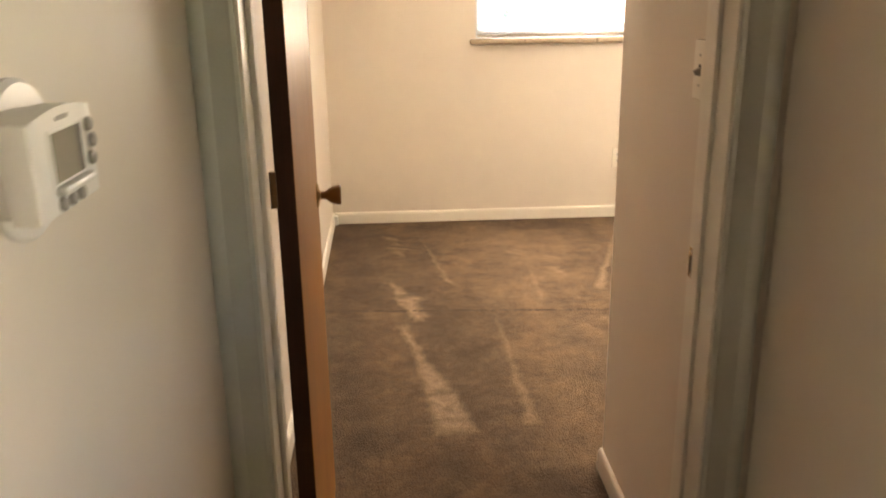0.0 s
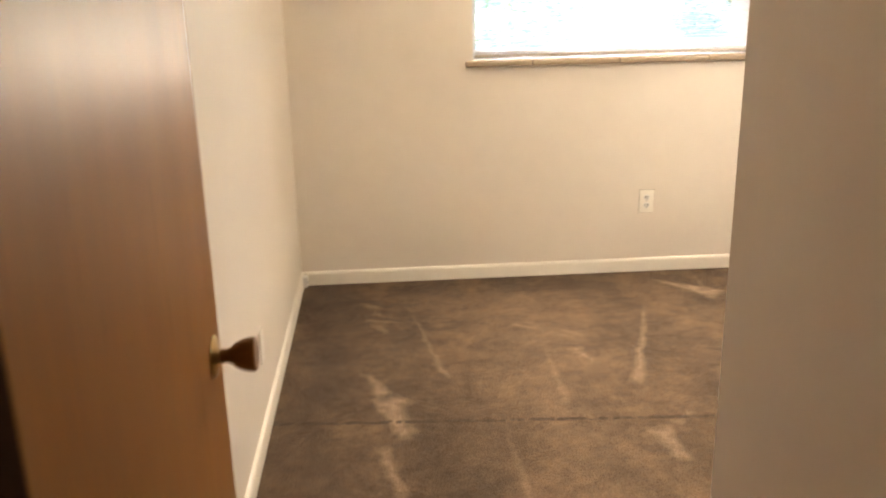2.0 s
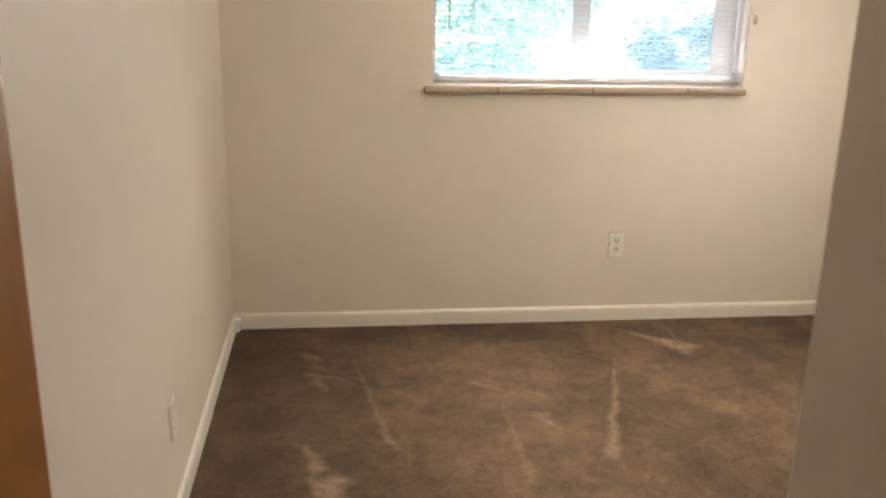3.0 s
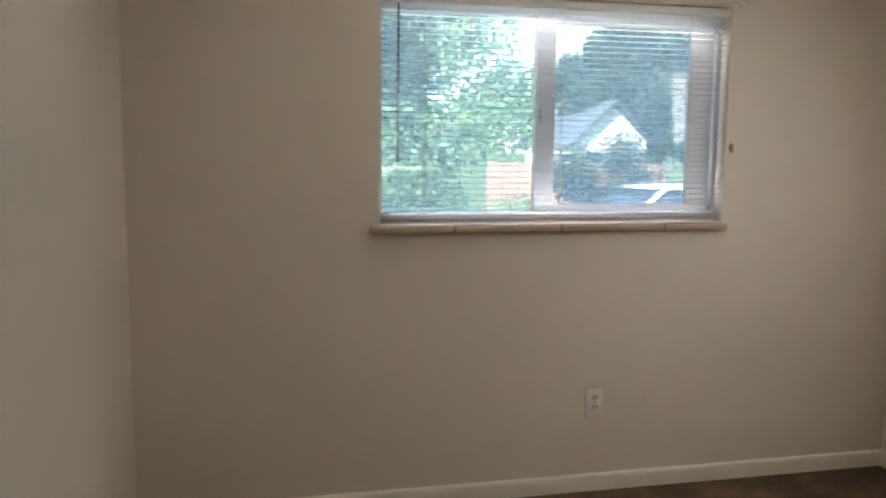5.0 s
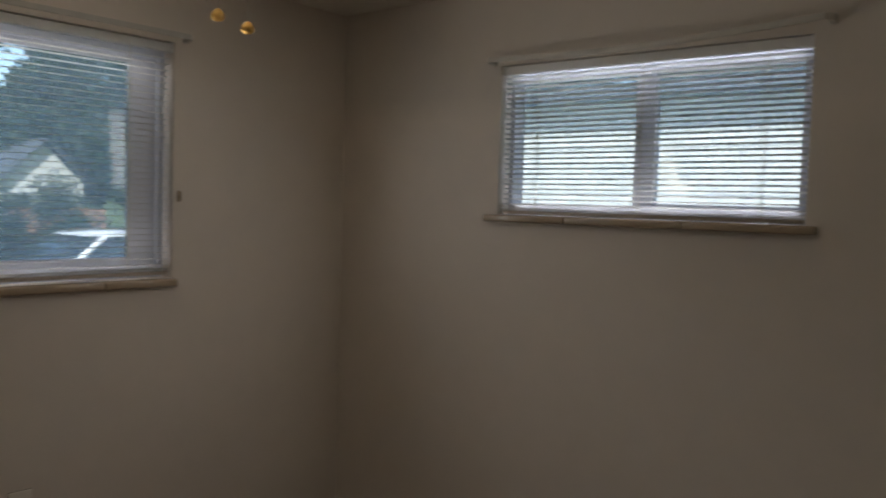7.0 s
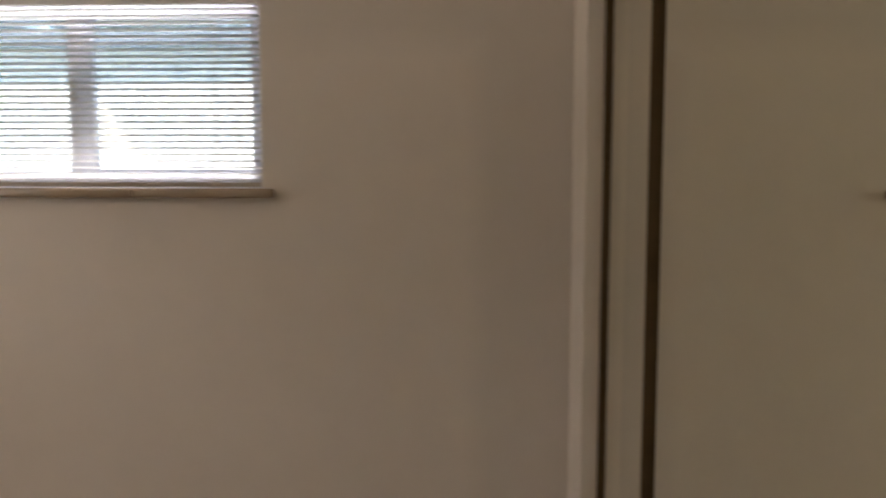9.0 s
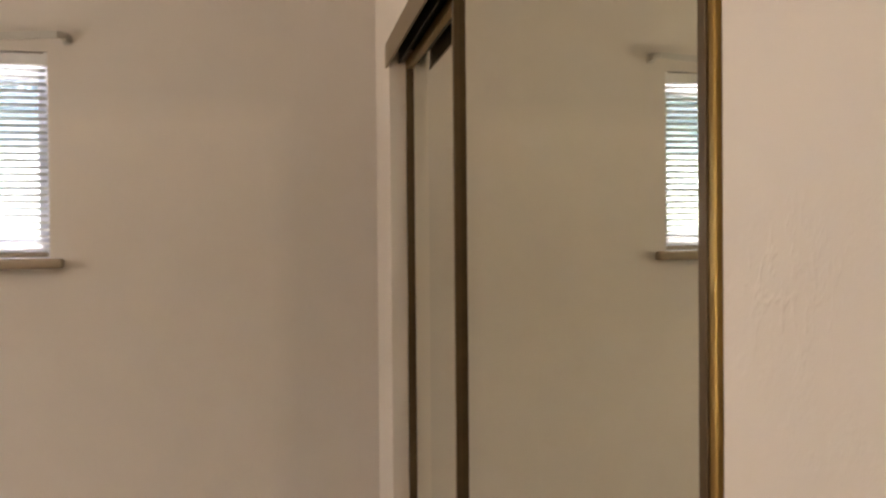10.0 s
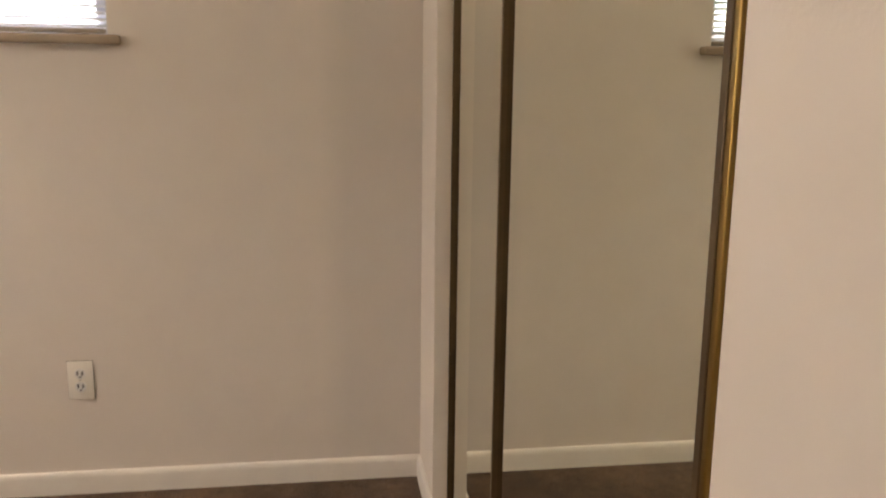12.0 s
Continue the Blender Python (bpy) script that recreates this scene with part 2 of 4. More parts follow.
def hazy_glass(name, tint, veil, film):
    """Clear pane with a translucent film that lays haze over the view outside."""
    m = glass_material(name, tint)
    nt = m.node_tree
    tr = nt.nodes.new("ShaderNodeBsdfTranslucent")
    tr.inputs["Color"].default_value = (*veil, 1)
    mx = nt.nodes.new("ShaderNodeMixShader")
    v = noise_of(nt, 7.0, 4.0)
    nt.links.new(math_node(nt, "MULTIPLY_ADD", v, film * 0.6, film * 0.7), mx.inputs[0])
    nt.links.new(nt.nodes["Principled BSDF"].outputs[0], mx.inputs[1])
    nt.links.new(tr.outputs[0], mx.inputs[2])
    nt.links.new(mx.outputs[0], nt.nodes["Material Output"].inputs["Surface"])
    return m


def mirror_material():
    m, nt, b = material("mirror_glass")
    b.inputs["Metallic"].default_value = 1.0
    b.inputs["Base Color"].default_value = (0.80, 0.81, 0.705, 1)
    haze = noise_of(nt, 3.0, 3.0)
    nt.links.new(math_node(nt, "MULTIPLY_ADD", haze, 0.02, 0.0), b.inputs["Roughness"])
    return m


def leaf_material(name, dark, light):
    m, nt, b = material(name)
    geo = nt.nodes.new("ShaderNodeNewGeometry")
    col = ramp(nt, geo.outputs["Random Per Island"], (0.0, dark), (1.0, light))
    nt.links.new(col, b.inputs["Base Color"])
    b.inputs["Roughness"].default_value = 0.5
    b.inputs["Transmission Weight"].default_value = 0.0
    tr = nt.nodes.new("ShaderNodeBsdfTranslucent")
    nt.links.new(col, tr.inputs["Color"])
    add = nt.nodes.new("ShaderNodeMixShader")
    add.inputs[0].default_value = 0.5
    nt.links.new(b.outputs[0], add.inputs[1])
    nt.links.new(tr.outputs[0], add.inputs[2])
    nt.links.new(add.outputs[0], nt.nodes["Material Output"].inputs["Surface"])
    return m


def slat_material():
    """Thin painted blind slat that lets a little light through."""
    m, nt, b = material("blind_vinyl")
    v = noise_of(nt, 30.0, 3.0)
    col = ramp(nt, v, (0.3, (0.74, 0.74, 0.72)), (0.7, (0.82, 0.82, 0.80)))
    nt.links.new(col, b.inputs["Base Color"])
    b.inputs["Roughness"].default_value = 0.35
    tr = nt.nodes.new("ShaderNodeBsdfTranslucent")
    nt.links.new(col, tr.inputs["Color"])
    mx = nt.nodes.new("ShaderNodeMixShader")
    mx.inputs[0].default_value = 0.58
    nt.links.new(b.outputs[0], mx.inputs[1])
    nt.links.new(tr.outputs[0], mx.inputs[2])
    nt.links.new(mx.outputs[0], nt.nodes["Material Output"].inputs["Surface"])
    return m


# pale strokes in the carpet: start x, y, end x, y, half width at start and end
STREAKS = [
    (0.195, 4.07, 0.33, 3.10, 0.006, 0.022), (0.31, 3.15, 0.37, 2.98, 0.03, 0.02), (0.807, 3.36, 0.795, 2.70, 0.005, 0.030),
    (1.424, 3.82, 1.104, 2.842, 0.006, 0.042), (0.03, 3.08, 0.11, 2.84, 0.02, 0.05), (0.11, 2.86, 0.18, 2.50, 0.07, 0.03),
    (0.085, 2.48, 0.16, 2.16, 0.035, 0.03), (0.14, 2.20, 0.24, 1.75, 0.025, 0.07), (0.24, 1.80, 0.27, 1.45, 0.07, 0.08),
    (0.54, 2.58, 0.55, 1.50, 0.012, 0.035), (-0.12, 4.06, -0.04, 3.98, 0.018, 0.018), (0.0, 3.92, 0.09, 3.82, 0.02, 0.02),
    (0.0, 3.68, 0.20, 3.62, 0.022, 0.015), (0.69, 3.56, 0.81, 3.48, 0.018, 0.032), (0.86, 3.42, 0.94, 3.37, 0.02, 0.02),
    (0.92, 3.24, 0.99, 3.08, 0.03, 0.02), (1.52, 4.135, 1.83, 3.80, 0.006, 0.085), (1.81, 4.19, 1.75, 3.76, 0.006, 0.03),
    (1.08, 2.52, 1.09, 2.26, 0.05, 0.04), (0.55, 4.06, 0.72, 3.98, 0.006, 0.01),
]

# faint blotches of flattened pile between the strokes
BLOTCHES = [
    (-0.15, 4, -0.08, 3.95, 0.02, 0.02), (-0.04, 3.92, 0.06, 3.84, 0.025, 0.03), (0.04, 3.78, 0.14, 3.68, 0.02, 0.015),
    (0.06, 3.61, 0.12, 3.49, 0.03, 0.02), (-0.01, 3.08, 0.04, 3.04, 0.02, 0.02), (0.12, 2.88, 0.2, 2.76, 0.03, 0.05),
    (0.13, 2.71, 0.15, 2.54, 0.02, 0.03), (0.18, 2.74, 0.2, 2.54, 0.012, 0.03), (0.76, 3.58, 0.84, 3.51, 0.02, 0.025),
    (0.92, 3.45, 1.02, 3.36, 0.02, 0.02), (0.95, 3.25, 0.98, 3.05, 0.02, 0.02), (0.96, 2.75, 1.03, 2.72, 0.015, 0.01),
    (1.14, 2.51, 1.24, 2.61, 0.03, 0.02), (1.45, 3.2, 1.7, 3.13, 0.008, 0.01), (1.35, 3.5, 1.57, 3.54, 0.008, 0.008),
    (0.59, 4.14, 0.74, 4, 0.01, 0.012),
]

WALL = wall_paint("cream_wall_paint", (0.80, 0.728, 0.655))
HALLW = WALL
# east wall carries a painted shade towards the closet and the ceiling
WALL_EAST = wall_paint("east_wall_paint", (0.80, 0.728, 0.655), shade_edge=((1.44, 0.09), (1.95, 0.10)))
WALL_CLOSET = wall_paint("closet_wall_paint", (0.80, 0.728, 0.655), smear_at=((0.885, 1.196, 1.483), 0.062))
CEIL = plain("ceiling_paint", (0.80, 0.77, 0.70), 0.75, vary=0.04, relief=0.0015, fine=120)
TRIM = plain("cream_trim_paint", (0.83, 0.785, 0.715), 0.35, vary=0.04, relief=0.0003)
# casing tone, greyer and darker than the other trim
CASING = plain("grey_casing_trim", (0.60, 0.61, 0.57), 0.40, vary=0.05, relief=0.0004)
CARPET = carpet_material()
DOORW = wood_material("birch_door_veneer", (0.290, 0.106, 0.023), (0.400, 0.166, 0.041), 0.30)
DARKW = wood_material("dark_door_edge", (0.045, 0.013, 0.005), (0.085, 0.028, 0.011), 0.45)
BRASS = plain("aged_brass", (0.42, 0.27, 0.12), 0.28, 1.0, 0.2, relief=0.0002)
BRONZE = plain("dark_bronze", (0.20, 0.115, 0.06), 0.30, 1.0, 0.25, relief=0.0002)
GOLD = plain("gold_anodised_metal", (0.30, 0.185, 0.060), 0.36, 1.0, 0.08, relief=0.0)
TRACK = plain("brown_track_metal", (0.27, 0.205, 0.13), 0.42, 0.6, 0.10, relief=0.0)
DARKSTRIP = plain("dark_brown_strip", (0.10, 0.062, 0.028), 0.5, 0.5, 0.2, relief=0.0)
TRACKD = plain("dark_track_metal", (0.035, 0.03, 0.027), 0.45, 0.6, 0.2, relief=0.0)
MIRROR = mirror_material()
# colour of the shadow drawn round the wall plates
GAPSHADE = plain("plate_gap_shade", (0.22, 0.18, 0.13), 0.8, relief=0.0)
PLASTIC = plain("ivory_plastic", (0.87, 0.83, 0.76), 0.3, vary=0.03, relief=0.0)
WHITEP = plain("white_plastic", (0.80, 0.79, 0.77), 0.32, vary=0.03, relief=0.0)
SLOT = plain("dark_slot", (0.03, 0.027, 0.024), 0.6, relief=0.0)
LCD = plain("lcd_glass", (0.17, 0.17, 0.14), 0.15, vary=0.06, relief=0.0)
BUTTON = plain("grey_rubber_button", (0.30, 0.28, 0.26), 0.55, relief=0.0)
SLAT = slat_material()
RAIL = plain("blind_rail_enamel", (0.86, 0.86, 0.85), 0.35, vary=0.04, relief=0.0)
# bottom rail darker than the head rail: backlit shade put into its colour
RAILB = plain("backlit_rail_shade", (0.44, 0.38, 0.31), 0.4, vary=0.06, relief=0.0)
CORD = plain("blind_cord", (0.66, 0.64, 0.58), 0.8, relief=0.0)
WAND = plain("clear_wand", (0.16, 0.15, 0.13), 0.15, relief=0.0)
VINYL = plain("pale_window_vinyl", (0.66, 0.68, 0.74), 0.35, vary=0.03, relief=0.0)
# film and blue tint put the outdoor view's bluish haze into the panes
GLASS = hazy_glass("window_glass", (0.70, 0.86, 1.0), (0.66, 0.82, 1.0), 0.25)
TILE = plain("glazed_sill_tile", (0.43, 0.335, 0.245), 0.22, vary=0.10, scale=9, relief=0.0002, coat=0.3)
GROUT = plain("sill_grout", (0.16, 0.12, 0.09), 0.9)
RODM = plain("curtain_rod_enamel", (0.58, 0.56, 0.52), 0.35, 0.2, 0.06, relief=0.0)
STEEL = plain("steel_screw", (0.50, 0.48, 0.45), 0.35, 1.0, relief=0.0)
FOB = plain("amber_fob", (0.80, 0.46, 0.13), 0.22, 0.55, 0.10, relief=0.0)
FROST = plain("frosted_glass_bowl", (0.72, 0.70, 0.66), 0.5, vary=0.03, relief=0.0)
GRASS = plain("lawn", (0.075, 0.11, 0.035), 0.95, vary=0.35, scale=1.2, fine=40, relief=0.02)
CONCRETE = plain("driveway_concrete", (0.42, 0.40, 0.37), 0.9, vary=0.12, scale=0.8, fine=30, relief=0.003)
FENCEW = plain("cedar_fence_board", (0.34, 0.185, 0.135), 0.8, vary=0.2, scale=5, fine=60, relief=0.002, stretch=(1, 1, 0.1))
SIDING = plain("white_house_siding", (0.78, 0.78, 0.76), 0.6, vary=0.05, scale=2, relief=0.001)
SHINGLE = plain("grey_roof_shingle", (0.075, 0.085, 0.105), 0.9, vary=0.2, scale=3, fine=20, relief=0.004)
BARK = plain("tree_bark", (0.11, 0.08, 0.055), 0.95, vary=0.35, scale=6, fine=30, relief=0.01)
LEAF1 = leaf_material("fresh_leaf", (0.13, 0.25, 0.11), (0.32, 0.48, 0.25))
LEAF2 = leaf_material("dark_leaf", (0.013, 0.032, 0.019), (0.036, 0.068, 0.034))
CARP = plain("white_car_paint", (0.74, 0.75, 0.76), 0.2, vary=0.02, relief=0.0, coat=1.0)
CARG = plain("dark_car_glass", (0.02, 0.025, 0.03), 0.06, relief=0.0, coat=0.5)
TYRE = plain("tyre_rubber", (0.02, 0.02, 0.02), 0.8)
RIM = plain("alloy_rim", (0.45, 0.45, 0.46), 0.3, 0.9, relief=0.0)


# ---- mesh helpers ----
def add_box(bm, x0, y0, z0, x1, y1, z1, bev=0.0, m=None, seg=2):
    made = bmesh.ops.create_cube(bm, size=1)["verts"]
    bmesh.ops.scale(bm, vec=(x1 - x0, y1 - y0, z1 - z0), verts=made)
    bmesh.ops.translate(bm, vec=((x0 + x1) / 2, (y0 + y1) / 2, (z0 + z1) / 2), verts=made)
    if bev:
        edges = list({e for v in made for e in v.link_edges})
        got = bmesh.ops.bevel(bm, geom=edges, offset=bev, segments=seg, affect="EDGES", profile=0.5)
        made = list({v for f in got["faces"] for v in f.verts} | {v for v in made if v.is_valid})
    if m is not None:
        bmesh.ops.transform(bm, matrix=m, verts=made)
    return made


def add_tube(bm, p0, p1, r0, r1=None, seg=12, caps=True):
    p0, p1 = Vector(p0), Vector(p1)
    r1 = r0 if r1 is None else r1
    m = Matrix.Translation((p0 + p1) / 2) @ (p1 - p0).to_track_quat("Z", "Y").to_matrix().to_4x4()
    bmesh.ops.create_cone(bm, cap_ends=caps, segments=seg, radius1=r0, radius2=r1, depth=(p1 - p0).length, matrix=m)


def add_lathe(bm, profile, seg=20, m=None):
    """Turns (radius, height) pairs round z."""
    rings = []
    for r, z in profile:
        rings.append([bm.verts.new((r * math.cos(6.28318 * k / seg), r * math.sin(6.28318 * k / seg), z)) for k in range(seg)])
    for a, b in zip(rings, rings[1:]):
        for k in range(seg):
            bm.faces.new((a[k], a[(k + 1) % seg], b[(k + 1) % seg], b[k]))
    bm.faces.new(rings[-1])
    bm.faces.new(rings[0][::-1])
    if m is not None:
        bmesh.ops.transform(bm, matrix=m, verts=[v for r in rings for v in r])


def add_sweep(bm, profile, p0, p1, out):
    """A moulding: profile pairs (out from the wall, up) drawn straight from p0 to p1; out is the wall's normal."""
    p0, p1, out = Vector(p0), Vector(p1), Vector(out)
    up = Vector((0, 0, 1))
    a = [bm.verts.new(p0 + out * u + up * v) for u, v in profile]
    b = [bm.verts.new(p1 + out * u + up * v) for u, v in profile]
    n = len(profile)
    for k in range(n):
        bm.faces.new((a[k], a[(k + 1) % n], b[(k + 1) % n], b[k]))
    bm.faces.new(a[::-1])
    bm.faces.new(b)


def part(name, bm, mat, parent=None, label="", smooth=False):
    bmesh.ops.recalc_face_normals(bm, faces=bm.faces)
    me = bpy.data.meshes.new(name)
    bm.to_mesh(me)
    bm.free()
    me.materials.append(mat)
    if smooth:
        me.polygons.foreach_set("use_smooth", [True] * len(me.polygons))
        me.set_sharp_from_angle(angle=radians(38))
    ob = new(name, me)
    if parent:
        ob.parent = parent
    if label:
        tagged(ob, label)
    return ob


def thing(name, label, category, group="", kind="", at=None):
    ob = new(name)
    ob.empty_display_size = 0.05
    if at is not None:
        ob.matrix_world = at
    return tagged(ob, label, category, group, kind)


def boxes(name, mat, parent, *dims, bev=0.0, label="", smooth=False):
    bm = bmesh.new()
    for d in dims:
        add_box(bm, *d, bev=bev)
    return part(name, bm, mat, parent, label, smooth)


def structure(name, mat, label, category, *dims, bev=0.0):
    return tagged(boxes(name, mat, None, *dims, bev=bev), label, category, kind="structure")


def holed_wall(name, mat, label, axis, a0, a1, t0, t1, hole):
    """A wall along x or y from a0 to a1, t0 to t1 thick, with one opening (a, a, z, z) through it, as one closed mesh."""
    cut_a, cut_z = sorted({a0, hole[0], hole[1], a1}), sorted({0.0, hole[2], hole[3], ZC})
    bm, seen = bmesh.new(), {}

    def vert(a, t, z):
        if (a, t, z) not in seen:
            seen[a, t, z] = bm.verts.new((a, t, z) if axis == "x" else (t, a, z))
        return seen[a, t, z]

    def solid(i, k):
        if not (0 <= i < len(cut_a) - 1 and 0 <= k < len(cut_z) - 1):
            return False
        ca, cz = (cut_a[i] + cut_a[i + 1]) / 2, (cut_z[k] + cut_z[k + 1]) / 2
        return not (hole[0] < ca < hole[1] and hole[2] < cz < hole[3])

    for i in range(len(cut_a) - 1):
        for k in range(len(cut_z) - 1):
            if not solid(i, k):
                continue
            (p, q), (u, v) = cut_a[i:i + 2], cut_z[k:k + 2]
            for t in (t0, t1):
                bm.faces.new([vert(p, t, u), vert(q, t, u), vert(q, t, v), vert(p, t, v)])
            for di, dk, e in ((-1, 0, ((p, u), (p, v))), (1, 0, ((q, u), (q, v))), (0, -1, ((p, u), (q, u))), (0, 1, ((p, v), (q, v)))):
                if not solid(i + di, k + dk):
                    (ea, ez), (fa, fz) = e
                    bm.faces.new([vert(ea, t0, ez), vert(fa, t0, fz), vert(fa, t1, fz), vert(ea, t1, ez)])
    return tagged(part(name, bm, mat), label, "wall", kind="structure")


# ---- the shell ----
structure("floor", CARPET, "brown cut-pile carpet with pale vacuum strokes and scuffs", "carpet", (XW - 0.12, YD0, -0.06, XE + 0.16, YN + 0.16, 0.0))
structure("floor_hall", CARPET, "brown cut-pile carpet in the narrow hall", "carpet", (HX0 - 0.12, -3.6, -0.06, HX1 + 0.12, YD0, 0.0))
structure("foundation", CONCRETE, "plain concrete foundation under the house", "foundation", (XW - 0.10, -3.58, -0.5, XE + 0.14, YN + 0.14, -0.061))
structure("ceiling", CEIL, "flat cream painted ceiling over bedroom and hall", "ceiling", (-1.4, -3.6, ZC, XE + 0.2, YN + 0.2, ZC + 0.08))
holed_wall("wall_north", WALL, "cream painted plaster wall with a wide window", "x", XW - 0.12, XE + 0.16, YN, YN + 0.16, W1)
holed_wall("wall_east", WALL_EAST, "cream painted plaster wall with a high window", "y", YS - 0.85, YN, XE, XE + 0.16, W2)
SKEW = 0.0155                   # the west wall is turned this much to fit the camera's view


def west(y):
    return XW + SKEW * (YN - y)


bm = bmesh.new()
lo, hi = ([bm.verts.new((x, y, z)) for x, y in ((XW - 0.12, YD1), (west(YD1), YD1), (XW, YN), (XW - 0.12, YN))] for z in (0, ZC))
bm.faces.new(lo)
bm.faces.new(hi)
for k in range(4):
    bm.faces.new((lo[k], lo[(k + 1) % 4], hi[(k + 1) % 4], hi[k]))
tagged(part("wall_west", bm, WALL), "cream painted plaster bedroom wall", "wall", kind="structure")
holed_wall("wall_closet_front", WALL_CLOSET, "cream wall round the mirrored closet opening with trowel smears", "x", XC, XE, YS - 0.11, YS, (XK, XJ, 0.0, ZH))
structure("wall_closet_side", WALL, "cream closet side wall beside the bedroom door", "wall", (XC, YD1, 0, XC + 0.10, YS - 0.11, ZC))
structure("wall_closet_back", WALL, "plain cream back wall of the closet", "wall", (XC + 0.10, YS - 0.85, 0, XE, YS - 0.75, ZC))
JL, JR, DTOP = -0.136, 0.640, 2.04
holed_wall("wall_door", WALL, "cream wall that holds the bedroom door frame", "x", XW - 0.12, XC + 0.10, YD0, YD1, (JL - 0.02, JR + 0.02, 0.0, DTOP + 0.02))
structure("wall_hall_west", HALLW, "cream painted hall wall behind the thermostat", "wall", (HX0 - 0.12, -3.5, 0, HX0, YD0, ZC))
# the opening in this wall is made up, only to let light in
holed_wall("wall_hall_east", HALLW, "shaded cream hall wall beside the door with an opening added for light", "y", -3.5, YD0, HX1, HX1 + 0.12, (-1.04, -0.70, 1.10, 1.72))
structure("wall_hall_south", HALLW, "plain cream wall that closes the hall", "wall", (HX0 - 0.12, -3.6, 0, HX1 + 0.12, -3.5, ZC))

# baseboards: a rounded top on a flat board
BB = [(0, 0), (0.013, 0), (0.013, 0.056), (0.0115, 0.066), (0.008, 0.073), (0.003, 0.0765), (0, 0.0765)]


def baseboard(p0, p1, out):
    bm = bmesh.new()
    add_sweep(bm, BB, p0, p1, out)
    return tagged(part("baseboard", bm, TRIM, smooth=True), "cream painted wooden baseboard with a rounded top", "baseboard", "baseboards", "structure")


baseboard((XW + 0.013, YN, 0), (XE - 0.013, YN, 0), (0, -1, 0))
baseboard((west(YD1), YD1, 0), (XW, YN, 0), (1, 0, 0))
baseboard((XE, YS, 0), (XE, YN, 0), (-1, 0, 0))
baseboard((XJ, YS, 0), (XE - 0.013, YS, 0), (0, 1, 0))
baseboard((XC, YS, 0), (XK, YS, 0), (0, 1, 0))
baseboard((XC, YD1, 0), (XC, YS + 0.013, 0), (-1, 0, 0))
baseboard((HX0, -3.5, 0), (HX0, YD0 - 0.02, 0), (1, 0, 0))
baseboard((HX1, -3.5, 0), (HX1, YD0 - 0.02, 0), (-1, 0, 0))


# ---- bedroom door and its frame ----
def door_frame():
    t = thing("door_frame", "cream painted wooden door frame with moulded casing", "door frame", kind="structure")
    boxes("jamb", TRIM, t, (JL - 0.02, YD0 - 0.002, 0, JL, YD1 + 0.002, DTOP), bev=0.0015)
    boxes("jamb", TRIM, t, (JR, YD0 - 0.002, 0, JR + 0.02, YD1 + 0.002, DTOP), bev=0.0015)
    boxes("head_jamb", TRIM, t, (JL - 0.02, YD0 - 0.002, DTOP, JR + 0.02, YD1 + 0.002, DTOP + 0.02), bev=0.0015)
    for xx, s in ((JL, -1), (JR, 1)):
        bm = bmesh.new()
        prof = [(0, 0), (0.010, 0), (0.013, 0.006), (0.011, 0.012), (0.012, 0.044), (0.017, 0.050), (0.019, 0.058), (0.018, 0.066), (0.015, 0.0695), (0, 0.0695)]
        lo = [bm.verts.new((xx + s * (0.006 + v), YD0 - u, 0)) for u, v in prof]
        hi = [bm.verts.new((xx + s * (0.006 + v), YD0 - u, DTOP + 0.07)) for u, v in prof]
        for k in range(len(prof)):
            j = (k + 1) % len(prof)
            bm.faces.new((lo[k], lo[j], hi[j], hi[k]))
        bm.faces.new(lo)
        bm.faces.new(hi)
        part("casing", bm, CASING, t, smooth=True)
        boxes("door_stop", TRIM, t, (min(xx, xx - s * 0.009), YD1 - 0.075, 0, max(xx, xx - s * 0.009), YD1 - 0.042, DTOP), bev=0.002)
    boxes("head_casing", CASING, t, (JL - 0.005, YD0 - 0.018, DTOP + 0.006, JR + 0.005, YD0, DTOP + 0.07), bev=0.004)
    return t


door_frame()


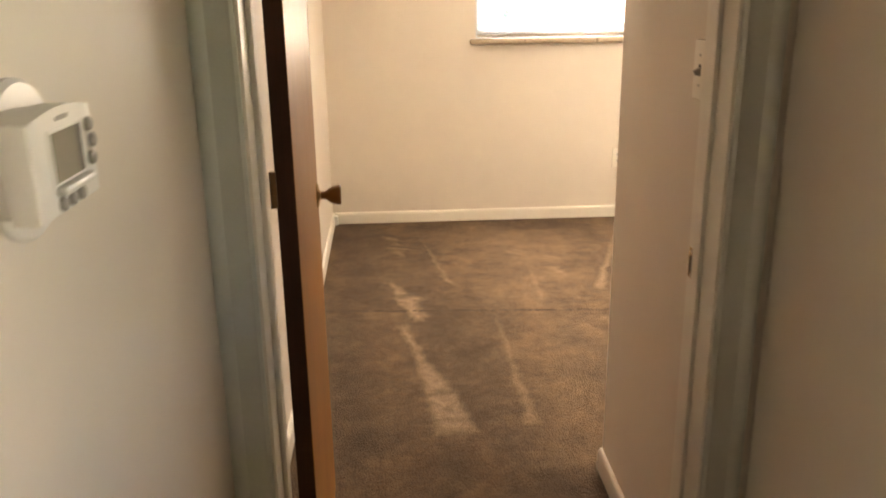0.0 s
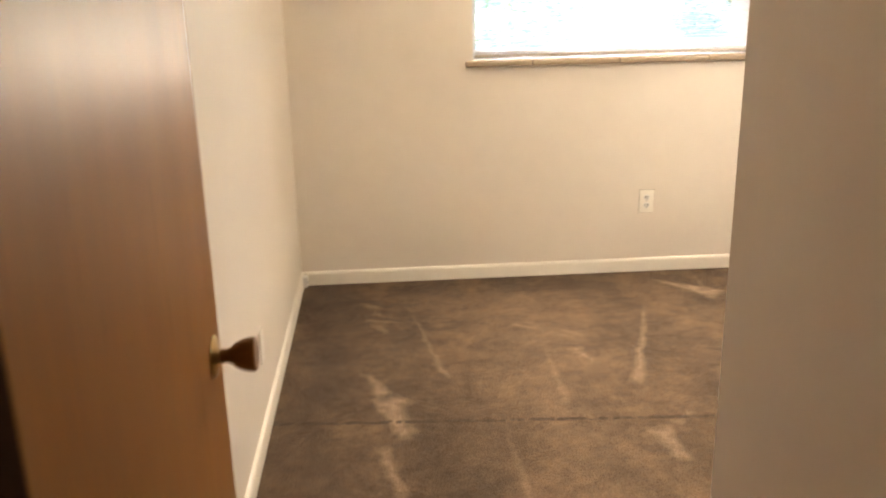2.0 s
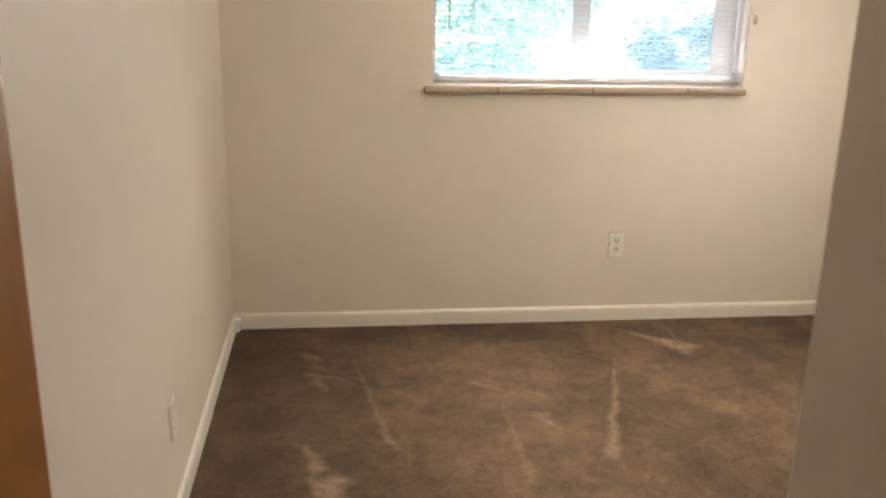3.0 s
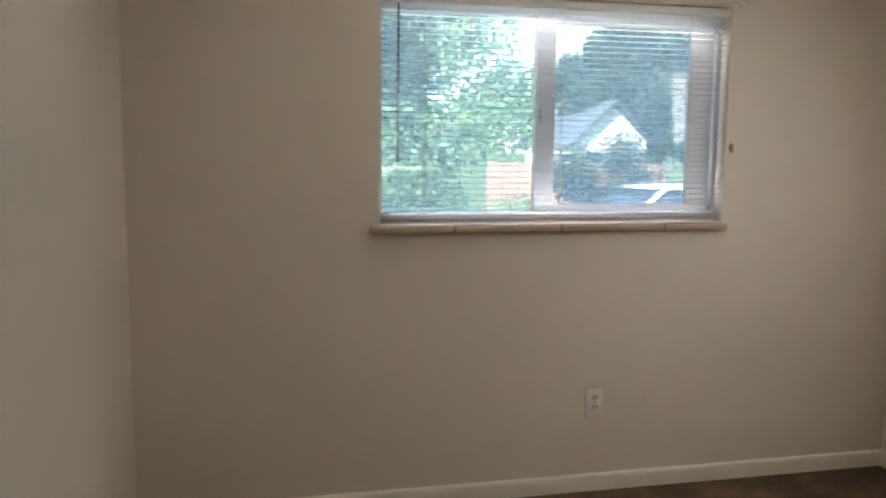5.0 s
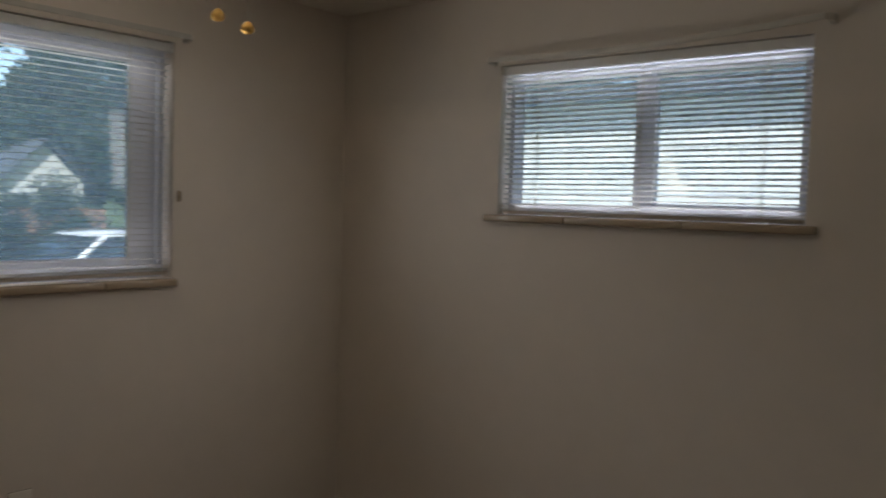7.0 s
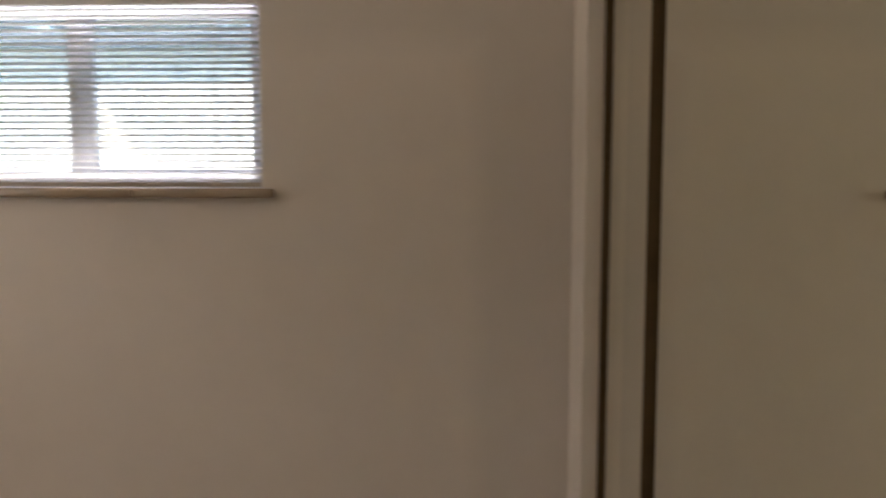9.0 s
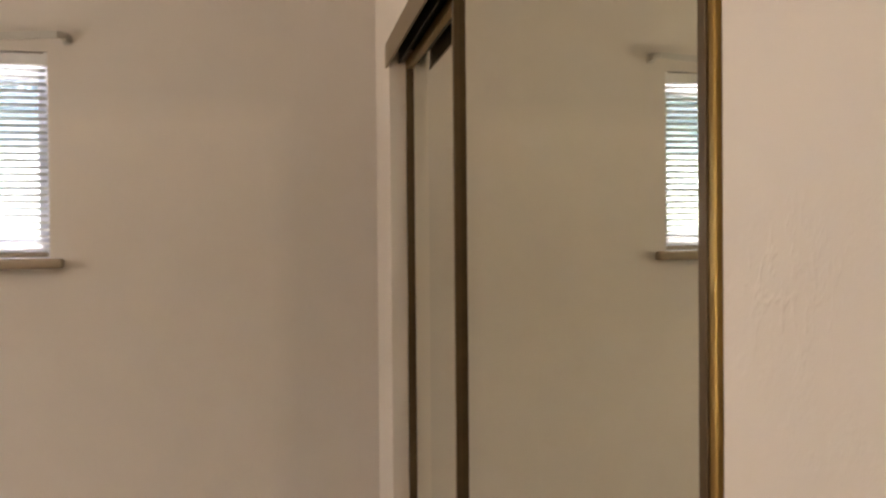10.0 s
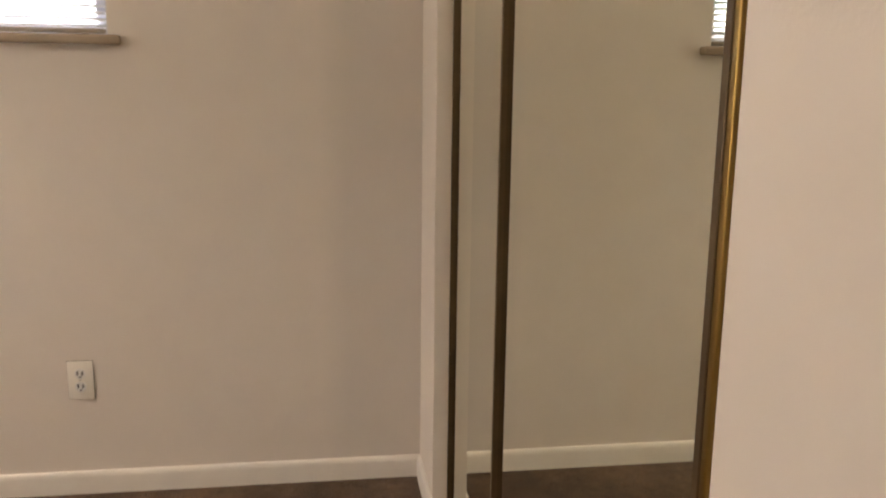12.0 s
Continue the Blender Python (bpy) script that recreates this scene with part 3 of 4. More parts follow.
def bedroom_door():
    """Built flat: hinge edge at the origin, the leaf along +y, its room face towards +x."""
    at = Matrix.Translation((-0.127, 0.398, 0)) @ pose(0, 0, 0, 0, 0, 2.6)
    t = thing("door_1", "open brown wood-veneer flush door with a bronze knob", "door", kind="structure", at=at)
    w, th = 0.762, 0.035
    boxes("door_leaf", DOORW, t, (0.0012, 0.0012, 0.012, th, w, 2.030), bev=0.0012)
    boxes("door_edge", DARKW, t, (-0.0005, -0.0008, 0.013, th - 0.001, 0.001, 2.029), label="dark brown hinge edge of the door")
    for z in (0.24, 1.140, 1.84):
        bm = bmesh.new()
        add_tube(bm, (-0.004, -0.010, z - 0.034), (-0.004, -0.010, z + 0.034), 0.0065)
        add_box(bm, -0.004, -0.010, z - 0.033, -0.0015, 0.0, z + 0.033)
        part("hinge", bm, BRONZE, t, "dark bronze butt hinge", True)
    for s, xf in ((1, th), (-1, 0.0)):
        m = Matrix.Translation((xf, w - 0.064, 0.957)) @ pose(0, 0, 0, 0, 90 * s, 0)
        bm = bmesh.new()
        add_lathe(bm, [(0.0335, 0.0), (0.0335, 0.002), (0.030, 0.005), (0.016, 0.008), (0.0115, 0.011)], 28, m)
        rose = part("rose", bm, BRASS, t, "worn brass rose plate", True)
        bm = bmesh.new()
        add_lathe(bm, [(0.0115, 0.011), (0.0105, 0.020), (0.013, 0.027), (0.0195, 0.034), (0.0245, 0.045), (0.0272, 0.058), (0.0272, 0.063), (0.0245, 0.0655), (0.020, 0.0645), (0.006, 0.0635)], 28, m)
        part("knob", bm, BRONZE, t, "dark bronze tulip-shaped knob", True)
    boxes("latch_plate", BRASS, t, (0.006, w, 0.929, 0.029, w + 0.0015, 0.985), label="brass latch plate")
    return t


bedroom_door()


def strike_plate():
    t = thing("strike_plate", "brass strike plate let into the door jamb", "strike plate")
    bm = bmesh.new()
    add_box(bm, JR - 0.0018, YD1 - 0.040, 0.964, JR, YD1 - 0.006, 1.022, bev=0.0006)
    p = part("plate", bm, BRASS, t)
    boxes("latch_hole", SLOT, t, (JR - 0.0024, YD1 - 0.028, 0.978, JR - 0.0016, YD1 - 0.014, 1.008))
    for z in (0.970, 1.016):
        bm = bmesh.new()
        add_tube(bm, (JR - 0.0026, YD1 - 0.021, z), (JR - 0.0010, YD1 - 0.021, z), 0.0028)
        part("screw", bm, STEEL, t)


strike_plate()


# ---- plates on the walls, built facing -y at the origin, then turned ----
def plate_body(t, w, h, mat):
    bm = bmesh.new()
    add_box(bm, -w / 2, -0.006, -h / 2, w / 2, 0, h / 2, bev=0.0022)
    part("cover_plate", bm, mat, t, smooth=True)
    # thin dark rim stands in for the shadow in the plate's gap
    boxes("gap_shade", GAPSHADE, t, (-w / 2 - 0.0012, -0.0012, -h / 2 - 0.0012, w / 2 + 0.0012, 0, h / 2 + 0.0012)) if mat is PLASTIC else None


def screw(t, x, z, y=-0.0068):
    bm = bmesh.new()
    add_tube(bm, (x, y, z), (x, y + 0.002, z), 0.0032)
    s = part("screw", bm, STEEL, t, smooth=True)
    boxes("screw_slot", SLOT, s, (x - 0.0026, y - 0.0004, z - 0.0005, x + 0.0026, y + 0.0004, z + 0.0005))


def outlet(at, label, w=0.078, h=0.126):
    t = thing("wall_outlet", label, "outlet", "wall outlets", at=at)
    plate_body(t, w, h, PLASTIC)
    for s in (-1, 1):
        cz = s * 0.0215
        bm = bmesh.new()
        add_lathe(bm, [(0.0175, 0.0), (0.0175, 0.0022), (0.0165, 0.003)], 24, Matrix.Translation((0, -0.006, cz)) @ pose(0, 0, 0, 90, 0, 0))
        r = part("receptacle", bm, WHITEP, t, smooth=True)
        boxes("slot", SLOT, r, (-0.0098, -0.0096, cz - 0.004, -0.0050, -0.0088, cz + 0.0095))
        boxes("slot", SLOT, r, (0.0048, -0.0096, cz - 0.004, 0.0096, -0.0088, cz + 0.0085))
        bm = bmesh.new()
        add_tube(bm, (0, -0.0094, cz - 0.0085), (0, -0.0088, cz - 0.0088), 0.0044)
        part("ground_hole", bm, SLOT, r)
    screw(t, 0, 0)
    return t


outlet(pose(1.5485, YN, 0.399), "ivory duplex wall outlet on the window wall")
outlet(pose(XE, 2.2895, 0.388, 0, 0, -90), "ivory duplex outlet with a painted-over cover plate")


def switch_plate(at):
    t = thing("light_switch", "ivory toggle light switch with a worn cover plate", "light switch", at=at)
    plate_body(t, 0.074, 0.118, PLASTIC)
    boxes("toggle_slot", SLOT, t, (-0.0055, -0.0066, -0.012, 0.0055, -0.0058, 0.012))
    bm = bmesh.new()
    add_box(bm, -0.0045, -0.019, -0.006, 0.0045, -0.004, 0.006, bev=0.0014, m=pose(0, 0, 0.003, 28, 0, 0))
    part("toggle", bm, BUTTON, t, "grimy toggle lever", True)
    screw(t, 0, 0.030)
    screw(t, 0, -0.030)


switch_plate(pose(XC, 0.578, 1.322, 0, 0, -90))

t = thing("blank_plate", "painted blank cover plate on the west wall", "cover plate", at=pose(west(2.64), 2.64, 0.328, 0, 0, 90.9))
plate_body(t, 0.072, 0.118, TRIM)
screw(t, 0, 0.030)
screw(t, 0, -0.030)


def phone_jack():
    t = thing("phone_jack", "small white surface jack on the baseboard corner", "phone jack", at=pose(XW + 0.013, YN - 0.055, 0.038, 0, 0, 90))
    bm = bmesh.new()
    add_box(bm, -0.022, -0.024, -0.030, 0.022, 0, 0.030, bev=0.004)
    b = part("jack_body", bm, WHITEP, t, smooth=True)
    boxes("jack_socket", SLOT, t, (-0.006, -0.0246, -0.010, 0.006, -0.0236, 0.002))
    screw(t, 0, 0.017, -0.0252)


phone_jack()


def thermostat():
    t = thing("thermostat", "white digital thermostat with grey buttons on a hall wall plate", "thermostat", at=pose(HX0, -0.455, 1.366, 0, 0, 90))

    def arched(y0, y1, half, low, high, arch, bev):
        """A rounded slab whose top edge rises in a shallow arch."""
        bm = bmesh.new()
        line = [(-half, low), (half, low)] + [(half - 2 * half * k / 10, high + arch * math.sin(math.pi * k / 10)) for k in range(11)]
        a, b = ([bm.verts.new((x, y, z)) for x, z in line] for y in (y0, y1))
        n = len(line)
        bm.faces.new(a)
        bm.faces.new(b[::-1])
        for k in range(n):
            bm.faces.new((a[k], b[k], b[(k + 1) % n], a[(k + 1) % n]))
        bmesh.ops.bevel(bm, geom=[e for e in bm.edges], offset=bev, segments=3, affect="EDGES", profile=0.5, clamp_overlap=True)
        return bm

    bm = bmesh.new()
    add_lathe(bm, [(0.067, 0.0), (0.067, 0.006), (0.063, 0.010), (0.05, 0.011)], 44, pose(0.028, 0, -0.006, 90, 0, 0))
    part("wall_plate", bm, WHITEP, t, "round white backing plate", True)
    part("body", arched(-0.034, -0.006, 0.058, -0.035, 0.034, 0.005, 0.002), WHITEP, t, smooth=True)
    part("face", arched(-0.052, -0.030, 0.063, -0.039, 0.036, 0.006, 0.0025), WHITEP, t, smooth=True)
    bm = bmesh.new()
    add_box(bm, -0.033, -0.0530, -0.019, 0.036, -0.0515, 0.027, bev=0.0006)
    part("display_bezel", bm, WHITEP, t)
    boxes("display", LCD, t, (-0.028, -0.0536, -0.014, 0.022, -0.0528, 0.024), label="grey liquid-crystal display")
    # flat dark strip, shade painted beside the display
    boxes("display_shade", SLOT, t, (0.022, -0.0537, -0.014, 0.031, -0.0528, 0.024), label="dark strip painted as the shaded side of the display")
    bm = bmesh.new()
    add_box(bm, -0.031, -0.0610, -0.0235, 0.036, -0.0515, -0.0160, bev=0.003)
    part("grip_lip", bm, WHITEP, t, "white lip under the display", True)
    for x, z in ((0.050, 0.020), (0.055, 0.006), (0.050, -0.008), (-0.022, -0.0305), (-0.003, -0.0305), (0.016, -0.0305)):
        bm = bmesh.new()
        add_lathe(bm, [(0.0060, 0), (0.0060, 0.003), (0.0045, 0.0045)], 16, Matrix.Translation((x, -0.0515, z)) @ pose(0, 0, 0, 90, 0, 0))
        part("button", bm, BUTTON, t, smooth=True)
    boxes("maker_mark", BUTTON, t, (-0.012, -0.0524, 0.0315, 0.012, -0.0518, 0.0350), label="small grey printed mark")


thermostat()


# ---- windows; built facing -y (room side) with the opening's lower corner at the origin ----
def window(name, at, w, h, label, split0, split1, sash_right, depth=0.10):
    t = thing(name, label, "window", kind="structure", at=at)
    fr = 0.022
    boxes("window_frame", VINYL, t, (0, depth - 0.03, 0, fr, depth + 0.04, h), (w - fr, depth - 0.03, 0, w, depth + 0.04, h),
          (fr, depth - 0.03, 0, w - fr, depth + 0.04, 0.05), (fr, depth - 0.03, h - 0.06, w - fr, depth + 0.04, h))
    bm = bmesh.new()
    add_box(bm, split0, depth - 0.022, 0.05, split1, depth + 0.022, h - 0.06, bev=0.004)
    s = part("meeting_stile", bm, VINYL, t, "white vinyl meeting stile of the sliding sash", True)
    boxes("sash_latch", STEEL, s, (split0 + 0.010, depth - 0.034, h * 0.46, split0 + 0.024, depth - 0.020, h * 0.46 + 0.07), bev=0.003)
    sr = sash_right
    boxes("sash", VINYL, t, (w - fr - sr, depth - 0.005, 0.05, w - fr, depth + 0.009, h - 0.06),
          (split1, depth - 0.005, 0.05, w - fr - sr, depth + 0.009, 0.05 + sr * 0.25), (split1, depth - 0.005, h - 0.06 - sr * 0.25, w - fr - sr, depth + 0.009, h - 0.06))
    for a, b, yy in ((fr, split0, depth + 0.034), (split1, w - fr - sr, depth + 0.004)):
        p = boxes("pane", GLASS, t, (a, yy, 0.05, b, yy + 0.004, h - 0.06))
        p.visible_shadow = False
    return t


def tile_sill(at, w, h0, joints, label, nose=0.042):
    """A sill of glazed tiles with a rounded nose; x runs along the wall from its first end."""
    t = thing("window_sill", label, "window sill", "window sills", at=at)
    boxes("mortar_bed", GROUT, t, (0.004, -nose + 0.006, h0 + 0.002, w - 0.004, 0.070, -0.004))
    cuts = [0.0, *joints, w]
    for a, b in zip(cuts, cuts[1:]):
        bm = bmesh.new()
        add_box(bm, a + 0.0018, -nose, h0, b - 0.0018, 0.0695, 0, bev=0.008, seg=3)
        part("tile", bm, TILE, t, smooth=True)
    return t


def blind(at, w, h, tilt, wand_x, label, drop=0.02, pitch=0.0236, wand=0.62, ladders=(0.12, 0.5, 0.88)):
    """A mini blind in the opening: head rail, slats, ladder cords, bottom rail, wand. Origin: lower corner of the opening."""
    t = thing("window_blind", label, "blind", "window blinds", at=at)
    bm = bmesh.new()
    add_box(bm, 0.004, 0.008, h - 0.036, w - 0.004, 0.040, h - 0.004, bev=0.003)
    part("head_rail", bm, RAIL, t, "white enamelled head rail", True)
    for xx in (0.0015, w - 0.0135):
        boxes("bracket", RAIL, t, (xx, 0.004, h - 0.040, xx + 0.012, 0.043, h - 0.001), bev=0.001, label="box bracket of the head rail")
    zb = drop
    bm = bmesh.new()
    add_box(bm, 0.010, 0.013, zb, w - 0.010, 0.035, zb + 0.014, bev=0.004)
    part("bottom_rail", bm, RAILB, t, "bottom rail coloured in its backlit shade", True)
    me = bpy.data.meshes.new("slat")
    n, sw, crown = 6, 0.0130, 0.0014
    vs, fs = [], []
    for k in range(n + 1):
        u = -1 + 2 * k / n
        for x in (0.010, w - 0.010):
            vs.append((x, u * sw, crown * (1 - u * u)))
    m = len(vs)
    vs += [(x, y, z - 0.0007) for x, y, z in vs]
    for k in range(n):
        a = 2 * k
        fs += [(a, a + 1, a + 3, a + 2), (m + a, m + a + 2, m + a + 3, m + a + 1)]
        fs += [(a, a + 2, m + a + 2, m + a), (a + 1, m + a + 1, m + a + 3, a + 3)]
    fs += [(0, m, m + 1, 1), (2 * n, 2 * n + 1, m + 2 * n + 1, m + 2 * n)]
    me.from_pydata(vs, [], fs)
    me.materials.append(SLAT)
    me.polygons.foreach_set("use_smooth", [True] * len(me.polygons))
    zs = []
    z = zb + 0.020
    for k in range(2):
        zs.append((z, 0))
        z += 0.004
    z += 0.012
    while z < h - 0.046:
        zs.append((z, 1))
        z += pitch
    rnd = random.Random(int(w * 1000))
    for z, free in zs:
        s = new("slat", me)
        s.parent = t
        s.matrix_parent_inverse = Matrix()
        s.matrix_basis = pose(0, 0.024, z, (tilt + rnd.uniform(-1.2, 1.2)) if free else 0, 0, 0)
    for q in ladders:
        bm = bmesh.new()
        for yy in (0.0112, 0.0368):
            add_tube(bm, (w * q, yy, zb + 0.01), (w * q, yy, h - 0.03), 0.0007, seg=5)
        add_tube(bm, (w * q + 0.012, 0.024, zb + 0.01), (w * q + 0.012, 0.024, h - 0.03), 0.0018, seg=5)
        part("ladder_cord", bm, CORD, t)
    if wand:
        bm = bmesh.new()
        add_tube(bm, (wand_x, 0.0, h - 0.045), (wand_x - 0.003, -0.003, h - 0.045 - wand), 0.0042, seg=8)
        w_ = part("tilt_wand", bm, WAND, t, "dark clear plastic tilt wand", True)
        boxes("wand_hook", RAIL, w_, (wand_x - 0.006, -0.003, h - 0.046, wand_x + 0.006, 0.010, h - 0.030), bev=0.002)
    return t


def curtain_rod(at, w, bow, label, rise=0.0):
    """A flat lock-seam rod that stands off the wall and turns back to it at both ends. Runs along +x, wall at y=0."""
    t = thing("curtain_rod", label, "curtain rod", "curtain rods", at=at)
    bm = bmesh.new()
    pts = [(0.0, -0.004), (0.0, -0.045), (0.012, -0.058)]
    pts += [(0.012 + (w - 0.024) * k / 14, -0.058 - bow * math.sin(math.pi * k / 14)) for k in range(1, 14)]
    pts += [(w - 0.012, -0.058), (w, -0.045), (w, -0.004)]
    ring = []
    for k, (px, py) in enumerate(pts):
        sag = -0.020 * bow / 0.02 * math.sin(math.pi * px / w) if bow else 0.0
        sag += rise * max(0.0, (px / w - 0.30) / 0.70) ** 1.3
        a, b = pts[max(0, k - 1)], pts[min(len(pts) - 1, k + 1)]
        d = Vector((b[0] - a[0], b[1] - a[1], 0)).normalized()
        nrm = Vector((d.y, -d.x, 0))
        c = Vector((px, py, sag))
        ring.append([bm.verts.new(c + nrm * u + Vector((0, 0, v))) for u, v in ((-0.003, -0.010), (0.003, -0.010), (0.004, 0), (0.003, 0.010), (-0.003, 0.010), (-0.004, 0))])
    for a, b in zip(ring, ring[1:]):
        for k in range(6):
            bm.faces.new((a[k], a[(k + 1) % 6], b[(k + 1) % 6], b[k]))
    bm.faces.new(ring[0])
    bm.faces.new(ring[-1])
    part("rod", bm, RODM, t, smooth=True)
    for x, u in ((0.0, 0.0), (w, rise)):
        boxes("wall_bracket", RODM, t, (x - 0.010, -0.008, u - 0.016, x + 0.010, 0, u + 0.016), bev=0.002)
        boxes("bracket_arm", RODM, t, (x - 0.0075, -0.040, u - 0.012, x + 0.0075, -0.006, u + 0.012), bev=0.002)
    return t


at1 = pose(W1[0], YN, W1[2])
window("window_1", at1, W1[1] - W1[0], W1[3] - W1[2], "white vinyl sliding window with two panes", 0.672, 0.760, 0.115)
tile_sill(pose(0.567, YN, 1.1745), 2.131 - 0.567, -0.030, (0.343, 0.798, 1.266), "glazed tan tile window sill under the north window")
blind(at1, W1[1] - W1[0], W1[3] - W1[2], -1, 0.078, "white mini blind lowered with its slats open", drop=0.012)
curtain_rod(pose(0.571, YN, 2.112), 1.60, 0.0, "straight pale curtain rod over the north window")

at2 = pose(XE, W2[1], W2[2], 0, 0, -90)
window("window_2", at2, W2[1] - W2[0], W2[3] - W2[2], "white vinyl sliding window high in the east wall", 0.555, 0.635, 0.03)
tile_sill(pose(XE, 3.385, 1.4615, 0, 0, -90), 3.385 - 2.102, -0.028, (0.385, 0.850), "glazed tan tile window sill under the east window")
blind(at2, W2[1] - W2[0], W2[3] - W2[2], -12, 1.04, "white mini blind with its slats tilted half shut", drop=0.004, pitch=0.0200, ladders=(0.13, 0.5, 0.87), wand=0.0)
curtain_rod(pose(XE, 3.372, 2.074, 0, 0, -90), 3.372 - 2.088, 0.02, "bent pale curtain rod over the east window", rise=0.020)


def cord_hook():
    t = thing("cord_cleat", "small painted cord cleat screwed to the wall", "cord cleat", at=pose(2.150, YN, 1.497))
    bm = bmesh.new()
    add_box(bm, -0.006, -0.003, -0.022, 0.006, 0, 0.022, bev=0.001)
    add_box(bm, -0.005, -0.014, -0.004, 0.005, -0.002, 0.004, bev=0.0015)
    add_box(bm, -0.005, -0.017, -0.018, 0.005, -0.013, 0.018, bev=0.0015)
    part("cleat", bm, TILE, t, smooth=True)


cord_hook()


# ---- closet with two mirrored sliding doors ----
def closet_track():
    t = thing("closet_track", "brown metal header track of the sliding closet doors", "door track", kind="structure")
    boxes("fascia", TRACK, t, (XK - 0.004, YS + 0.0055, 1.972, XJ + 0.006, YS + 0.010, ZH + 0.004), label="brown metal fascia strip")
    boxes("track_channel", TRACKD, t, (XK, YS - 0.100, ZH - 0.008, XJ, YS + 0.0055, ZH))
    for yy in (YS - 0.030, YS - 0.098):
        boxes("track_rib", TRACKD, t, (XK, yy, 1.985, XJ, yy + 0.004, ZH - 0.008))
    bm = bmesh.new()
    add_box(bm, XK, YS - 0.095, 0, XJ, YS - 0.005, 0.006, bev=0.001)
    for yy in (0.026, 0.072):
        add_box(bm, XK, YS - yy - 0.002, 0.006, XJ, YS - yy + 0.002, 0.014)
    part("floor_track", bm, GOLD, t, "gold metal floor track")


closet_track()


def mirror_door(xa, xb, yf, label):
    """Stile fronts lie at yf; the mirror sits a little behind them."""
    t = thing("mirror_door", label, "mirror door", "sliding mirror doors", at=pose(xa, yf, 0.016))
    w, h, st, lip = xb - xa, 1.975, 0.019, 0.009
    mirror = boxes("mirror", MIRROR, t, (st * 0.7, -lip - 0.005, 0.02, w - st * 0.7, -lip, h - 0.02), label="silvered mirror glass")
    for x in (0.0, w - st):
        bm = bmesh.new()
        add_box(bm, x, -0.026, 0, x + st, 0, h, bev=0.003, seg=3)
        stile = part("stile", bm, GOLD, t, "gold anodised stile", True)
        # darker strip on the stile's inner side, just proud of its front
        xi = st * 0.55 if x == 0.0 else x - 0.003
        boxes("inner_strip", DARKSTRIP, stile, (xi, -0.020, 0.024, xi + (0.0125 if x == 0.0 else 0.0085), 0.0016, h - 0.024), bev=0.0015, label="dark brown strip on the inner side of the stile")
    for z in (0.0, h - 0.026):
        bm = bmesh.new()
        add_box(bm, st, -0.026, z, w - st, -0.001, z + 0.026, bev=0.002)
        part("rail", bm, GOLD, t, smooth=True)
    boxes("backing", TRIM, t, (st, -0.021, 0.026, w - st, -lip - 0.006, h - 0.026))
    return t


mirror_door(XK + 0.001, 1.832, YS + 0.004, "full-height mirror sliding door in gold metal frame, front track")
mirror_door(1.800, XJ - 0.002, YS - 0.044, "full-height mirror sliding door in gold metal frame, rear track")


# ---- ceiling fixture with its pull chains ----
def ceiling_light():
    cx, cy = 1.695, 3.250
    t = thing("ceiling_light", "flush ceiling light with two pull chains and amber fobs", "ceiling light", at=pose(cx, cy, ZC))
    bm = bmesh.new()
    add_lathe(bm, [(0.070, 0), (0.075, -0.012), (0.072, -0.050), (0.055, -0.066)], 32)
    part("canopy", bm, BRASS, t, "brass canopy", True)
    bm = bmesh.new()
    add_lathe(bm, [(0.045, -0.060), (0.052, -0.075), (0.056, -0.100), (0.048, -0.125), (0.024, -0.140)], 32)
    part("glass_bowl", bm, FROST, t, "unlit frosted glass bowl", True)
    for dx, dy, z in ((-0.048, 0.022, 1.984), (0.047, 0.018, 1.966)):
        drop = z - ZC
        bm = bmesh.new()
        top = -0.055
        n = int((top - drop - 0.02) / 0.0046)
        for k in range(n):
            bmesh.ops.create_icosphere(bm, subdivisions=1, radius=0.0019, matrix=Matrix.Translation((dx, dy, top - k * 0.0046)))
        c = part("pull_chain", bm, STEEL, t, "beaded pull chain")
        bm = bmesh.new()
        add_lathe(bm, [(0.004, 0.020), (0.0085, 0.017), (0.016, 0.010), (0.0195, 0.002), (0.0195, -0.004), (0.0165, -0.010), (0.009, -0.0145), (0.004, -0.0155)], 18, Matrix.Translation((dx, dy, drop)))
        part("fob", bm, FOB, c, "amber turned-wood fob", True)


ceiling_light()


# ---- outside ----
GZ = -0.50
bm = bmesh.new()
add_box(bm, -600, -600, GZ - 0.3, 600, 600, GZ)
tagged(part("ground", bm, GRASS), "mown lawn that runs out to the horizon", "ground", kind="structure")
structure("driveway", CONCRETE, "pale concrete driveway in front of the fence", "driveway", (2.6, 11.2, GZ, 18.0, 15.6, GZ + 0.03))


def own_roof():
    bm = bmesh.new()
    add_box(bm, -1.6, -3.8, ZC + 0.09, XE + 0.45, YN + 0.45, ZC + 0.24)
    tagged(part("roof", bm, SHINGLE), "low shingled roof with deep eaves over the room", "roof", kind="structure")


own_roof()


